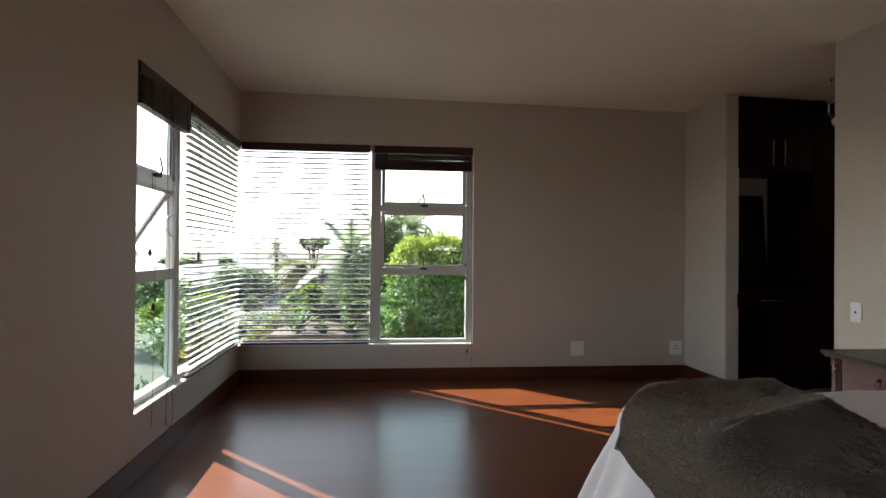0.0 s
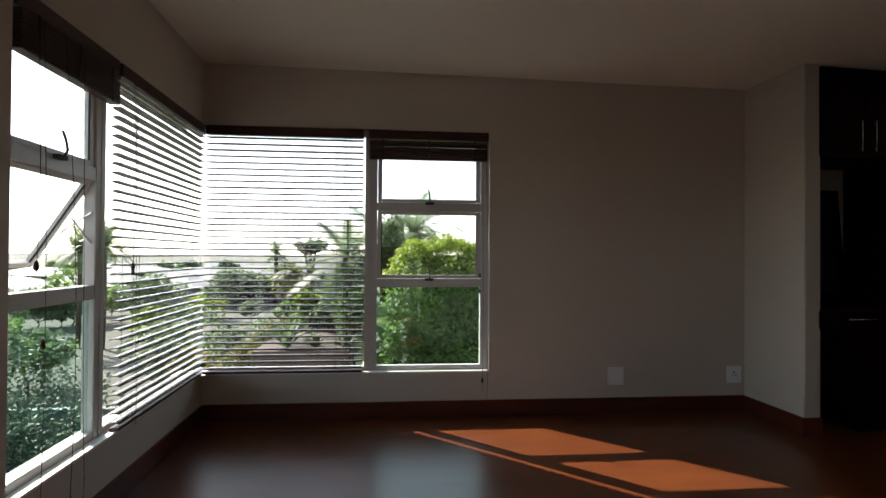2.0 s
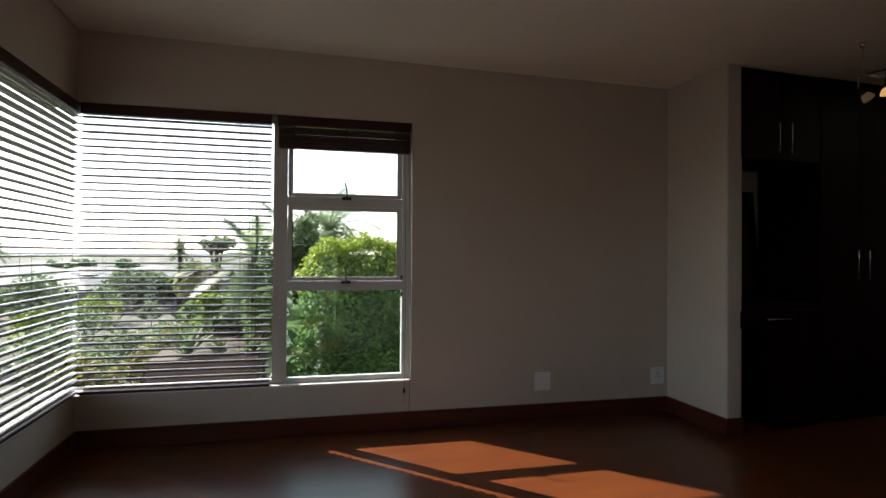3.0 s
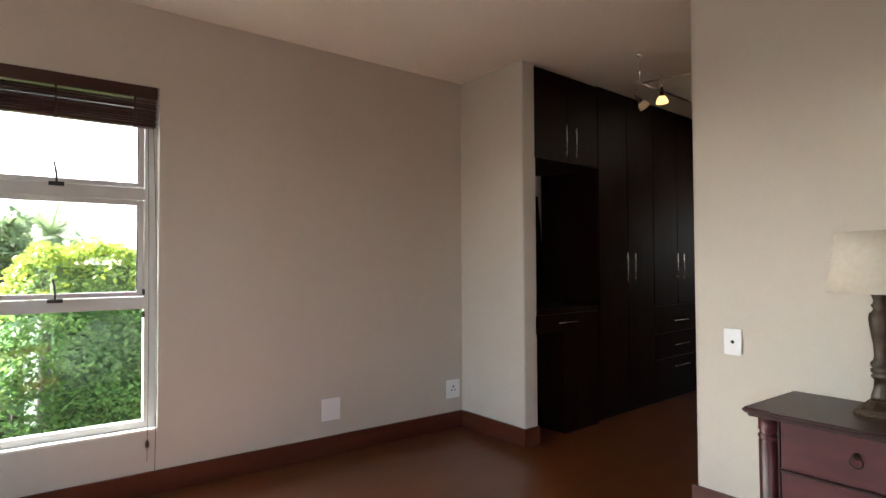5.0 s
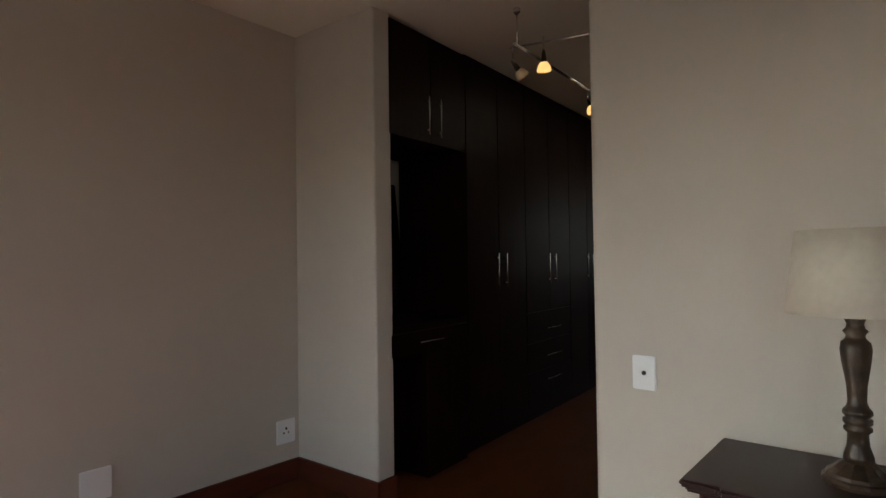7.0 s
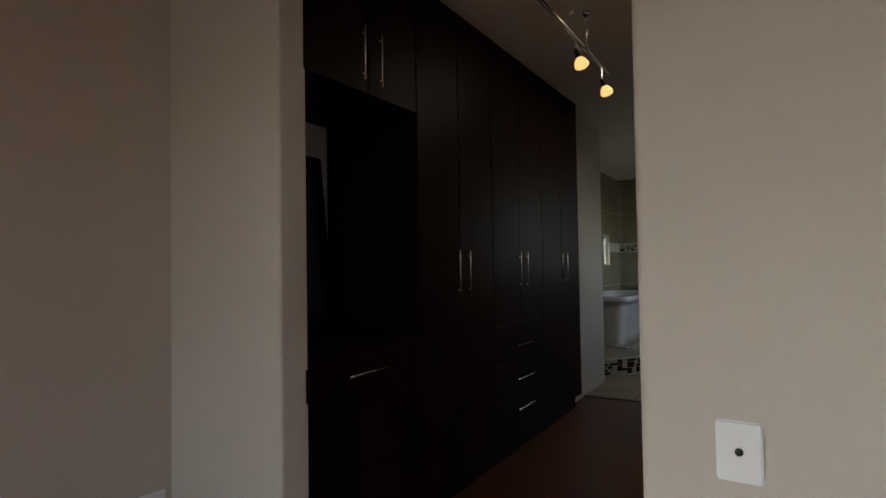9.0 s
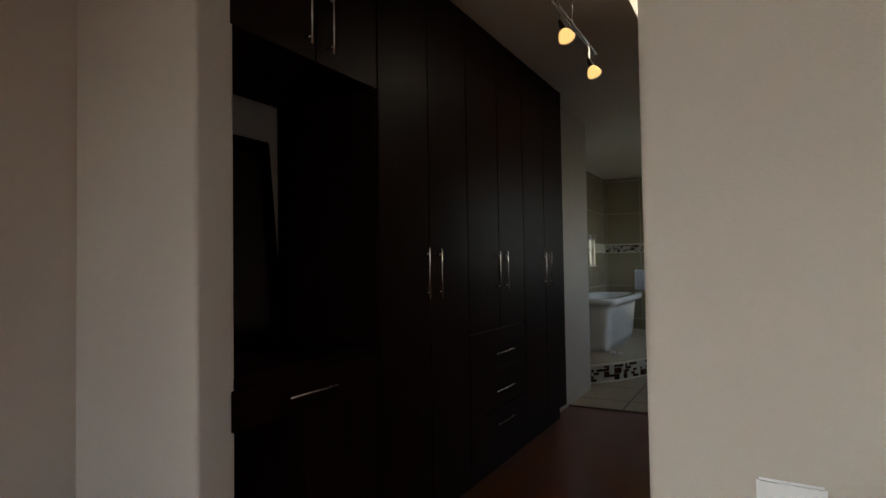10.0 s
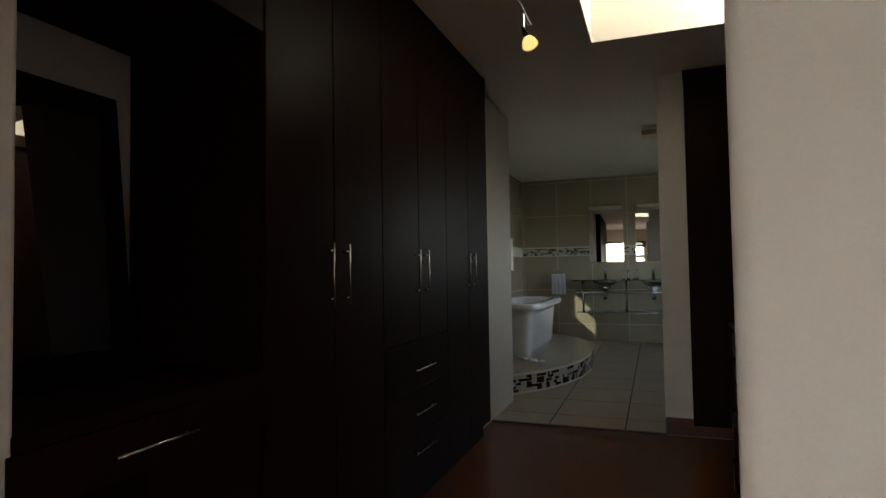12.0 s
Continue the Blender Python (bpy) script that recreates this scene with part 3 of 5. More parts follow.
def bedside_chest(m):
    """A chest of drawers with turned corner posts. Local x along its front, y towards the wall; the front is at y = 0."""
    c = thing("bedside_chest", "cherry chest of drawers with turned posts against the wall", "chest of drawers", m)
    w, d, h = 0.72, 0.455, 0.711
    bm = bmesh.new()
    rim = [(-0.035, -0.035), (0.07, -0.035), (0.078, -0.052), (w - 0.078, -0.052), (w - 0.07, -0.035), (w + 0.035, -0.035), (w + 0.035, d), (-0.035, d)]
    face = bm.faces.new([bm.verts.new((x, y, h - 0.022)) for x, y in rim])
    up = bmesh.ops.extrude_face_region(bm, geom=[face])
    bmesh.ops.translate(bm, vec=(0, 0, 0.022), verts=[v for v in up["geom"] if isinstance(v, bmesh.types.BMVert)])
    bmesh.ops.recalc_face_normals(bm, faces=bm.faces)
    part("top", bm, M_TOP, c, "dark glossy moulded top", bevel=0.007, segments=3)
    boxes("cornice", [((-0.022, -0.022, h - 0.037), (w + 0.022, d, h - 0.0225))], M_TOP, c, bevel=0.006)
    boxes("carcass", [((0.03, 0.02, 0.06), (w - 0.03, d - 0.01, h - 0.037))], M_CHERRY, c, bevel=0.004)
    boxes("plinth", [((0.0, 0.0, 0.03), (w, d - 0.01, 0.075))], M_TOP, c, bevel=0.006)
    for x, y in ((0.045, 0.03), (w - 0.045, 0.03)):
        bm = bmesh.new()
        prof = [(0.040, 0.075), (0.040, 0.12), (0.034, 0.13), (0.040, 0.14), (0.038, 0.16), (0.039, 0.58), (0.034, 0.585), (0.042, 0.595), (0.042, 0.602), (0.034, 0.61), (0.034, 0.618), (0.042, 0.626), (0.040, 0.64), (0.040, h - 0.038)]
        lathe(bm, prof, 20, (x, y, 0))
        part("post", bm, M_CHERRY, c, smooth=True)
        bm = bmesh.new()
        lathe(bm, [(0.022, 0.0), (0.032, 0.01), (0.034, 0.025), (0.026, 0.03)], 16, (x, y, 0))
        part("foot", bm, M_TOP, c, smooth=True)
    for z0, z1 in ((0.085, 0.275), (0.288, 0.478), (0.491, 0.683)):
        bm = bmesh.new()
        box(bm, (0.10, -0.002, z0), (w - 0.10, 0.019, z1))
        dr = part("drawer", bm, M_CHERRY, c, bevel=0.004)
        boxes("bead", [((0.092, -0.006, z1), (w - 0.092, 0.004, z1 + 0.007)), ((0.092, -0.006, z0), (0.099, 0.004, z1)), ((w - 0.099, -0.006, z0), (w - 0.092, 0.004, z1))], M_TOP, dr)
        for x in (w / 2,):
            bm = bmesh.new()
            zc = (z0 + z1) / 2
            lathe(bm, [(0.014, 0.0), (0.014, 0.004), (0.007, 0.01), (0.009, 0.016), (0.004, 0.02)], 14, (0, 0, 0))
            bmesh.ops.transform(bm, matrix=pose(x, -0.002, zc + 0.016, 90, 0, 0), verts=bm.verts)
            tube(bm, [(x + 0.021 * math.sin(a), -0.016, zc - 0.004 - 0.021 * math.cos(a)) for a in [2 * math.pi * k / 20 for k in range(21)]], 0.0028, 6)
            part("ring_pull", bm, M_DARKMETAL, dr, "dark bronze ring pull", smooth=True)
    return c


bedside_chest(pose(4.040, -2.508, 0, 0, 0, -90))


def table_lamp(m):
    l = thing("table_lamp", "carved dark wooden table lamp with off-white shade on the chest", "lamp", m)
    bm = bmesh.new()
    lathe(bm, [(0.086, 0.0), (0.090, 0.010), (0.086, 0.017), (0.080, 0.021), (0.076, 0.030), (0.060, 0.040), (0.048, 0.052), (0.037, 0.060)], 12)
    part("base", bm, M_CARVED, l, "octagonal turned base", bevel=0.002)
    bm = bmesh.new()
    lathe(bm, [(0.0366, 0.060), (0.0346, 0.077), (0.0264, 0.103), (0.0244, 0.136), (0.0335, 0.145), (0.0335, 0.153), (0.0274, 0.158), (0.0346, 0.165), (0.0346, 0.176), (0.0274, 0.180), (0.0356, 0.189), (0.0346, 0.199), (0.0264, 0.208),
               (0.0223, 0.223), (0.0244, 0.266), (0.0346, 0.332), (0.0376, 0.364), (0.0346, 0.384), (0.0244, 0.393), (0.0223, 0.403), (0.0305, 0.414), (0.0223, 0.423), (0.0203, 0.434), (0.0305, 0.460), (0.0305, 0.469), (0.0060, 0.473), (0.0060, 0.647), (0.0040, 0.658)], 28)
    part("stem", bm, M_CARVED, l, "carved baluster stem", smooth=True)
    for k in range(8):
        a = 2 * math.pi * k / 8
        bm = bmesh.new()
        bmesh.ops.create_icosphere(bm, subdivisions=1, radius=1, matrix=Matrix.Translation((0.027 * math.cos(a), 0.027 * math.sin(a), 0.335)) @ Matrix.Diagonal((0.007, 0.007, 0.024, 1)))
        part("carved_leaf", bm, M_CARVED, l, smooth=True)
    bm = bmesh.new()
    n = 48
    rings = []
    for r, z in ((0.168, 0.462), (0.139, 0.692), (0.136, 0.692), (0.165, 0.462)):
        rings.append([bm.verts.new((r * math.cos(2 * math.pi * k / n), r * math.sin(2 * math.pi * k / n), z)) for k in range(n)])
    for i in range(4):
        p, q = rings[i], rings[(i + 1) % 4]
        for k in range(n):
            bm.faces.new((p[k], p[(k + 1) % n], q[(k + 1) % n], q[k]))
    part("shade", bm, M_SHADE, l, "off-white linen drum shade", smooth=True)
    return l


table_lamp(pose(4.272, -2.880, 0.7115, 0, 0, 20) @ Matrix.Scale(1.025, 4))

# ---- bed ----
bed = thing("bed", "double bed with dark base and white fitted mattress cover", "bed", pose(0, 0, 0))
BX0, BX1, BY0, BY1 = 2.25, 4.44, -5.35, -3.55
boxes("bed_base", [((BX0 + 0.06, BY0 + 0.05, 0.10), (BX1, BY1 - 0.05, 0.30))], M_WENGE, bed, bevel=0.01)
boxes("leg", [((BX0 + 0.15, BY1 - 0.2, 0.0), (BX0 + 0.22, BY1 - 0.13, 0.10))], M_WENGE, bed)
boxes("leg", [((BX0 + 0.15, BY0 + 0.13, 0.0), (BX0 + 0.22, BY0 + 0.2, 0.10))], M_WENGE, bed)
boxes("leg", [((BX1 - 0.22, BY1 - 0.2, 0.0), (BX1 - 0.15, BY1 - 0.13, 0.10))], M_WENGE, bed)
boxes("leg", [((BX1 - 0.22, BY0 + 0.13, 0.0), (BX1 - 0.15, BY0 + 0.2, 0.10))], M_WENGE, bed)


def draped(name, label, mat, x0, x1, y0, y1, top, hang, flare, wave, n, bump_fn, thick, parent=None, round_r=0.12, skew=0.0):
    """A cloth over a block: a grid that is flat on top and falls over the edges."""
    bm = bmesh.new()
    grid = []
    fx0, fx1, fy0, fy1 = x0 - hang[0], x1 + hang[1], y0 - hang[2], y1 + hang[3]
    nx, ny = n
    for j in range(ny + 1):
        row = []
        for i in range(nx + 1):
            t = fy0 + (fy1 - fy0) * j / ny
            left = fx0 - skew * (y1 - min(t, y1))
            s = left + (fx1 - left) * i / nx
            ox = min(max(s, x0), x1)
            oy = min(max(t, y0), y1)
            dx, dy = s - ox, t - oy
            d = math.hypot(dx, dy)
            if d > 1e-6:
                r = round_r
                ux, uy = dx / d, dy / d
                arc = min(d, r * math.pi / 2)
                a = arc / r
                out, down = r * math.sin(a), r * (1 - math.cos(a))
                rest = d - arc
                fold = wave * min(1, rest / 0.2) * math.sin(17 * (ox + oy * 1.3) + 9 * math.atan2(uy, ux))
                out += rest * flare + fold
                down += rest * math.sqrt(1 - flare * flare)
                p = Vector((ox + ux * out, oy + uy * out, top - down))
            else:
                p = Vector((s, t, top))
            p.z += bump_fn(s, t, d)
            p.z = max(p.z, 0.02)
            row.append(bm.verts.new(p))
        grid.append(row)
    for j in range(ny):
        for i in range(nx):
            bm.faces.new((grid[j][i], grid[j][i + 1], grid[j + 1][i + 1], grid[j + 1][i]))
    ob = part(name, bm, mat, parent, "", smooth=True)
    sol = ob.modifiers.new("thickness", "SOLIDIFY")
    sol.thickness, sol.offset = thick, -1
    return ob


def sheet_bump(s, t, d):
    return 0.008 * noise.noise(Vector((s * 4, t * 4, 0)))


def fur_bump(s, t, d):
    n = noise.noise(Vector((s * 2.3, t * 2.3 + 0.6 * s, 3.0)))
    folds = 0.0
    for kx, ky, ph, amp in ((2.1, 4.6, 0.4, 0.070), (-1.2, 6.3, 2.1, 0.048), (4.4, 1.5, 1.0, 0.030)):
        w = abs(math.sin(0.5 * (kx * s + ky * t) + ph + 1.3 * noise.noise(Vector((s * 1.9, t * 1.9, ph)))))
        folds += amp * (1 - w) ** 1.6
    k = 1 - 0.85 * min(1, d / 0.22)
    dome = 0.012 * math.sin(math.pi * min(1, max(0, (s - 2.3) / 0.5)) * 0.75) - 0.012
    return k * (dome + 0.03 * n + folds + 0.008 * noise.noise(Vector((s * 11, t * 11, 0)))) + 0.004 * noise.noise(Vector((s * 60, t * 60, 0)))


draped("mattress", "", M_SHEET, BX0 + 0.12, BX1 - 0.12, BY0 + 0.12, BY1 - 0.12, 0.735, (0.42, 0.3, 0.42, 0.42), 0.05, 0.0, (40, 40), sheet_bump, 0.02, bed, 0.08)
valance = draped("sheet", "", M_SHEET, BX0 + 0.11, BX1 - 0.02, BY0 + 0.10, BY1 - 0.11, 0.747, (0.80, 0.02, 0.66, 0.80), 0.38, 0.022, (90, 90), sheet_bump, 0.006, None, 0.12)
tagged(valance, "white cotton sheet draped over the bed to the floor", "bed sheet")
fur = draped("fur_throw", "", M_FUR, BX0 + 0.10, 2.70, BY0 + 0.14, BY1 - 0.21, 0.765, (0.27, 0.0, 0.24, 0.07), 0.32, 0.010, (150, 150), fur_bump, 0.02, None, 0.14, 0.14)
tagged(fur, "crumpled grey-brown faux fur throw spread over the white bed", "throw")


def pile(parent, count, length):
    """Short strands over the throw; they lie down one way or another from place to place, as brushed fur does."""
    rng = random.Random(14)
    verts = [v.co.copy() for v in parent.data.vertices]
    faces = [tuple(p.vertices) for p in parent.data.polygons]
    strands = []
    for _ in range(count):
        f = rng.choice(faces)
        a, b, d = verts[f[0]], verts[f[1]], verts[f[3]]
        u, w = rng.random(), rng.random()
        p = a + (b - a) * u + (d - a) * w
        n = (b - a).cross(d - a).normalized()
        swirl = 5.0 * noise.noise(Vector((p.x * 2.2, p.y * 2.2, p.z * 2.2 + 4)))
        lie = Vector((math.cos(swirl), math.sin(swirl), 0))
        lie = (lie - n * lie.dot(n)).normalized()
        rise = 0.35 + 0.55 * max(0.0, noise.noise(Vector((p.x * 4.5, p.y * 3.0, 9.0))) + 0.25)
        tip = p + (lie + n * rise + 0.25 * Vector((rng.uniform(-1, 1), rng.uniform(-1, 1), 0))).normalized() * length * rng.uniform(0.6, 1.25)
        side = n.cross(lie) * 0.0009
        strands.append([p - side, p + side, tip + side * 0.3, tip - side * 0.3])
    me = bpy.data.meshes.new("fur_nap")
    me.from_pydata([tuple(v) for q in strands for v in q], [], [tuple(range(4 * k, 4 * k + 4)) for k in range(len(strands))])
    me.materials.append(M_PILE)
    ob = new("fur_nap", me)
    ob.parent = parent
    ob["kind"] = "stuff"
    return ob


pile(fur, 70000, 0.0105)

# ---- dressing room ----


def bar_handle(parent, a, b, out, radius=0.0045):
    """A bar handle from a to b that stands off its panel towards out."""
    a, b, out = Vector(a), Vector(b), Vector(out)
    bm = bmesh.new()
    tube(bm, [a - (b - a) * 0.08, b + (b - a) * 0.08], radius, 10)
    for p in (a + (b - a) * 0.06, b - (b - a) * 0.06):
        tube(bm, [p, p - out], radius * 0.8, 8)
    return part("bar_handle", bm, M_CHROME, parent, "slim chrome bar handle", smooth=True)


def wardrobe(u0, u1, m, drawers=False):
    w = thing("wardrobe", "tall dark wenge double wardrobe with chrome handles" + (" and three drawers" if drawers else ""), "wardrobe", m @ pose(u0, 0, 0), "wardrobes along the dressing room")
    d = u1 - u0
    boxes("body", [((0.0, 0.012, 0.12), (d, 0.59, 2.74))], M_WENGE, w)
    boxes("plinth", [((0.0, 0.05, 0.0), (d, 0.57, 0.12))], M_WENGE, w)
    boxes("filler", [((0.002, -0.004, 2.73), (d - 0.002, 0.011, 2.77))], M_WENGE, w)
    bottom = 0.91 if drawers else 0.13
    for k in range(2):
        x0, x1 = 0.003 + k * d / 2, (k + 1) * d / 2 - 0.003
        dr = boxes("door", [((x0, -0.01, bottom), (x1, 0.010, 2.725))], M_WENGE, w, bevel=0.0015)
        x = d / 2 + (0.062 if k else -0.062)
        bar_handle(dr, (x, -0.045, 1.160), (x, -0.045, 1.375), (0, -0.035, 0))
    if drawers:
        for z0, z1, zh in ((0.655, 0.904, 0.758), (0.415, 0.649, 0.530), (0.13, 0.409, 0.328)):
            dr = boxes("drawer", [((0.003, -0.01, z0), (d - 0.003, 0.010, z1))], M_WENGE, w, bevel=0.0015)
            bar_handle(dr, (d / 2 - 0.12, -0.045, zh), (d / 2 + 0.12, -0.045, zh), (0, -0.035, 0))
    return w


wardrobe(0.908, 1.782, CORR)
wardrobe(1.782, 2.674, CORR, True)
wardrobe(2.674, 3.566, CORR)
wardrobe(1.05, 2.05, CORR @ pose(3.38, -2.0, 0, 0, 0, 180) @ pose(-1.05, 0, 0))
wardrobe(1.05, 2.05, CORR @ pose(2.378, -2.0, 0, 0, 0, 180) @ pose(-1.05, 0, 0))
filler = boxes("end_panel", [((3.567, -0.008, 0.125), (3.618, 0.59, 2.77)), ((3.567, 0.05, 0.0), (3.61, 0.58, 0.124))], M_WENGE, m=CORR)
tagged(filler, "narrow dark wenge end panel beside the last wardrobe", "panel")

# dressing table niche
dt = thing("dressing_table", "dark wenge built-in dressing table with one drawer in the niche", "dressing table", CORR)
boxes("desktop", [((0.10, -0.005, 0.925), (0.905, 0.59, 0.96))], M_WENGE, dt, bevel=0.002)
dr = boxes("drawer", [((0.102, -0.01, 0.792), (0.903, 0.010, 0.922))], M_WENGE, dt, bevel=0.0015)
bar_handle(dr, (0.34, -0.045, 0.858), (0.555, -0.045, 0.858), (0, -0.035, 0))
boxes("drawer_box", [((0.12, 0.012, 0.80), (0.88, 0.55, 0.923))], M_WENGE, dt)
boxes("pedestal", [((0.46, 0.01, 0.0), (0.902, 0.58, 0.790))], M_WENGE, dt)
tc = thing("top_cabinet", "dark wenge two-door cabinet bridging the dressing table niche", "cabinet", CORR)
boxes("body", [((0.10, 0.012, 2.09), (0.905, 0.59, 2.77))], M_WENGE, tc)
for k in range(2):
    x0, x1 = 0.104 + k * 0.401, 0.501 + k * 0.401
    dr = boxes("door", [((x0, -0.01, 2.085), (x1, 0.010, 2.755))], M_WENGE, tc, bevel=0.0015)
    x = 0.508 + (0.062 if k else -0.062)
    bar_handle(dr, (x, -0.045, 2.143), (x, -0.045, 2.348), (0, -0.035, 0))
side = boxes("side_panel", [((0.100, 0.02, 0.961), (0.118, 0.59, 2.089))], M_WENGE, m=CORR)
tagged(side, "dark wenge side panel of the dressing niche", "panel")
mir = thing("wall_mirror", "tall mirror in dark wooden frame leaning on the dressing table", "mirror", CORR @ pose(0, 0.490, 0.9605, -5.5, 0, 0))
boxes("frame", [((0.165, -0.018, 0.005), (0.245, 0.018, 0.945)), ((0.750, -0.018, 0.005), (0.830, 0.018, 0.945)), ((0.245, -0.018, 0.005), (0.750, 0.018, 0.078)), ((0.245, -0.018, 0.868), (0.750, 0.018, 0.945))], M_WENGE, mir, bevel=0.004)
boxes("glass", [((0.245, -0.004, 0.078), (0.750, 0.002, 0.868))], M_MIRROR, mir)

# south side of the dressing room
wd = thing("wardrobe", "tall dark wenge wardrobe end beside the bathroom pier", "wardrobe", CORR)
boxes("body", [((3.40, -2.58, 0.0), (4.07, -2.2, 2.77))], M_WENGE, wd)
boxes("door", [((4.03, -2.2, 0.09), (4.062, -1.46, 2.70))], M_WENGE, wd, bevel=0.002)
boxes("header", [((4.01, -2.2, 2.705), (4.062, -1.455, 2.77))], M_WENGE, wd)
cd = thing("tall_chest", "dark wooden chest of drawers with round knobs in dressing room", "chest of drawers", CORR @ pose(2.2, -1.62, 0))
boxes("body", [((0.0, -0.45, 0.08), (0.80, -0.01, 0.93))], M_WENGE, cd, bevel=0.004)
boxes("top", [((-0.02, -0.46, 0.931), (0.83, 0.015, 0.955))], M_WENGE, cd, bevel=0.005)
for x in (0.02, 0.77):
    boxes("post", [((x - 0.02, -0.03, 0.0), (x + 0.03, 0.012, 0.93))], M_WENGE, cd, bevel=0.006)
for z0, z1 in ((0.10, 0.36), (0.37, 0.63), (0.64, 0.91)):
    dr = boxes("drawer", [((0.055, -0.01, z0), (0.745, 0.006, z1))], M_WENGE, cd, bevel=0.003)
    for x in (0.2, 0.6):
        bm = bmesh.new()
        lathe(bm, [(0.008, 0), (0.008, 0.012), (0.018, 0.02), (0.016, 0.03), (0.006, 0.034)], 14)
        part("knob", bm, M_WENGE, dr, smooth=True, m=pose(x, 0.006, (z0 + z1) / 2, -90, 0, 0))


# ---- track light ----
RAIL_Z = 2.56
tl = thing("track_light", "chrome bar track light with small amber glass spots under the ceiling", "ceiling light", CORR)
for a, b in (((0.44, -0.645), (2.28, -0.645)), ((0.50, -0.60), (0.68, -1.62))):
    bm = bmesh.new()
    tube(bm, [(*a, RAIL_Z), (*b, RAIL_Z)], 0.006, 8)
    tube(bm, [(a[0], a[1] + 0.016, RAIL_Z), (b[0], b[1] + 0.016, RAIL_Z)], 0.004, 8)
    part("rail", bm, M_CHROME, tl, smooth=True)
for u, v in ((0.50, -0.63), (1.75, -0.65), (0.65, -1.44)):
    bm = bmesh.new()
    tube(bm, [(u, v, RAIL_Z), (u, v, CD - 0.02)], 0.004, 8)
    lathe(bm, [(0.012, -0.03), (0.02, -0.02), (0.022, 0.0)], 16, (u, v, CD))
    part("stem", bm, M_CHROME, tl, smooth=True)


def spot(u, v, lean, turn, lit=True):
    bm = bmesh.new()
    tube(bm, [(0, 0, 0), (0, 0, -0.085)], 0.006, 8)
    s = part("spot", bm, M_CHROME, tl, "small swivelling spot", m=pose(u, v, RAIL_Z))
    r = pose(0, 0, -0.085, 0, lean, turn)
    bm = bmesh.new()
    lathe(bm, [(0.006, 0.015), (0.010, 0.0), (0.016, -0.04), (0.019, -0.058)], 16)
    part("cap", bm, M_DARKMETAL, s, smooth=True, m=r)
    bm = bmesh.new()
    lathe(bm, [(0.018, -0.052), (0.026, -0.060), (0.034, -0.074), (0.040, -0.098), (0.037, -0.104), (0.020, -0.108), (0.004, -0.109)], 20)
    part("glass", bm, M_OPAL if lit else M_OPALOFF, s, "glowing amber glass" if lit else "unlit frosted glass", smooth=True, m=r)


spot(0.46, -0.81, 10, 200)
spot(0.50, -0.60, 42, 150, False)
spot(1.53, -0.650, -22, -105)
spot(2.12, -0.635, -22, -105)

# ---- bathroom ----
PLAT = 0.215
plan = [(4.89, 1.04), (4.95, 0.45), (5.10, 0.17), (5.4, -0.08), (5.8, -0.27), (6.24, -0.39), (6.8, -0.44), (7.43, -0.40), (7.9, -0.29), (8.3, -0.09), (8.65, 0.22), (8.80, 0.6), (8.83, 1.04)]
bm = bmesh.new()
lo = [bm.verts.new((u, v, 0.0)) for u, v in plan]
hi = [bm.verts.new((u, v, PLAT - 0.004)) for u, v in plan]
for k in range(len(plan)):
    j = (k + 1) % len(plan)
    bm.faces.new((lo[j], lo[k], hi[k], hi[j]))
bm.faces.new(list(reversed(hi)))
bm.faces.new(lo)
bmesh.ops.recalc_face_normals(bm, faces=bm.faces)
plat = part("bath_platform", bm, M_GROUT, m=CORR)
structure(plat, "curved tiled step under the bathtub with mosaic riser")
bm = bmesh.new()
c = Vector((6.8, 0.5, 0))
top = [bm.verts.new((c.x + (u - c.x) * 1.004, c.y + (v - c.y) * 1.01, PLAT)) for u, v in plan]
bm.faces.new(list(reversed(top)))
ext = bmesh.ops.extrude_face_region(bm, geom=bm.faces[:])
bmesh.ops.translate(bm, vec=(0, 0, 0.008), verts=[v for v in ext["geom"] if isinstance(v, bmesh.types.BMVert)])
bmesh.ops.recalc_face_normals(bm, faces=bm.faces)
part("platform_top", bm, M_FTILE, plat, "beige tiled top")


def bathtub(m):
    t = thing("bathtub", "white freestanding bathtub on the curved tiled step", "bathtub", m)
    bm = bmesh.new()
    n = 96

    def ring(a, b, z, p=3.2, cx=0.0):
        out = []
        for k in range(n):
            q = 2 * math.pi * k / n
            cs, sn = math.cos(q), math.sin(q)
            out.append(bm.verts.new((cx + a * math.copysign(abs(cs) ** (2 / p), cs), b * math.copysign(abs(sn) ** (2 / p), sn), z)))
        return out

    rows = [ring(0.84, 0.29, 0.0, 9), ring(0.85, 0.30, 0.10, 9), ring(0.89, 0.335, 0.5, 9), ring(0.91, 0.36, 0.555, 8), ring(0.98, 0.425, 0.572, 7), ring(1.0, 0.435, 0.59, 7), ring(1.0, 0.435, 0.632, 7), ring(0.985, 0.42, 0.65, 7),
            ring(0.89, 0.34, 0.648, 4), ring(0.86, 0.315, 0.62, 3.2), ring(0.80, 0.28, 0.35, 3), ring(0.70, 0.22, 0.20, 3), ring(0.4, 0.12, 0.17, 3)]
    for a, b in zip(rows, rows[1:]):
        for k in range(n):
            bm.faces.new((a[k], a[(k + 1) % n], b[(k + 1) % n], b[k]))
    bm.faces.new(list(reversed(rows[0])))
    bm.faces.new(rows[-1])
    part("shell", bm, M_CERAMIC, t, smooth=True)
    return t


bathtub(CORR @ pose(6.86, 0.47, PLAT + 0.008))

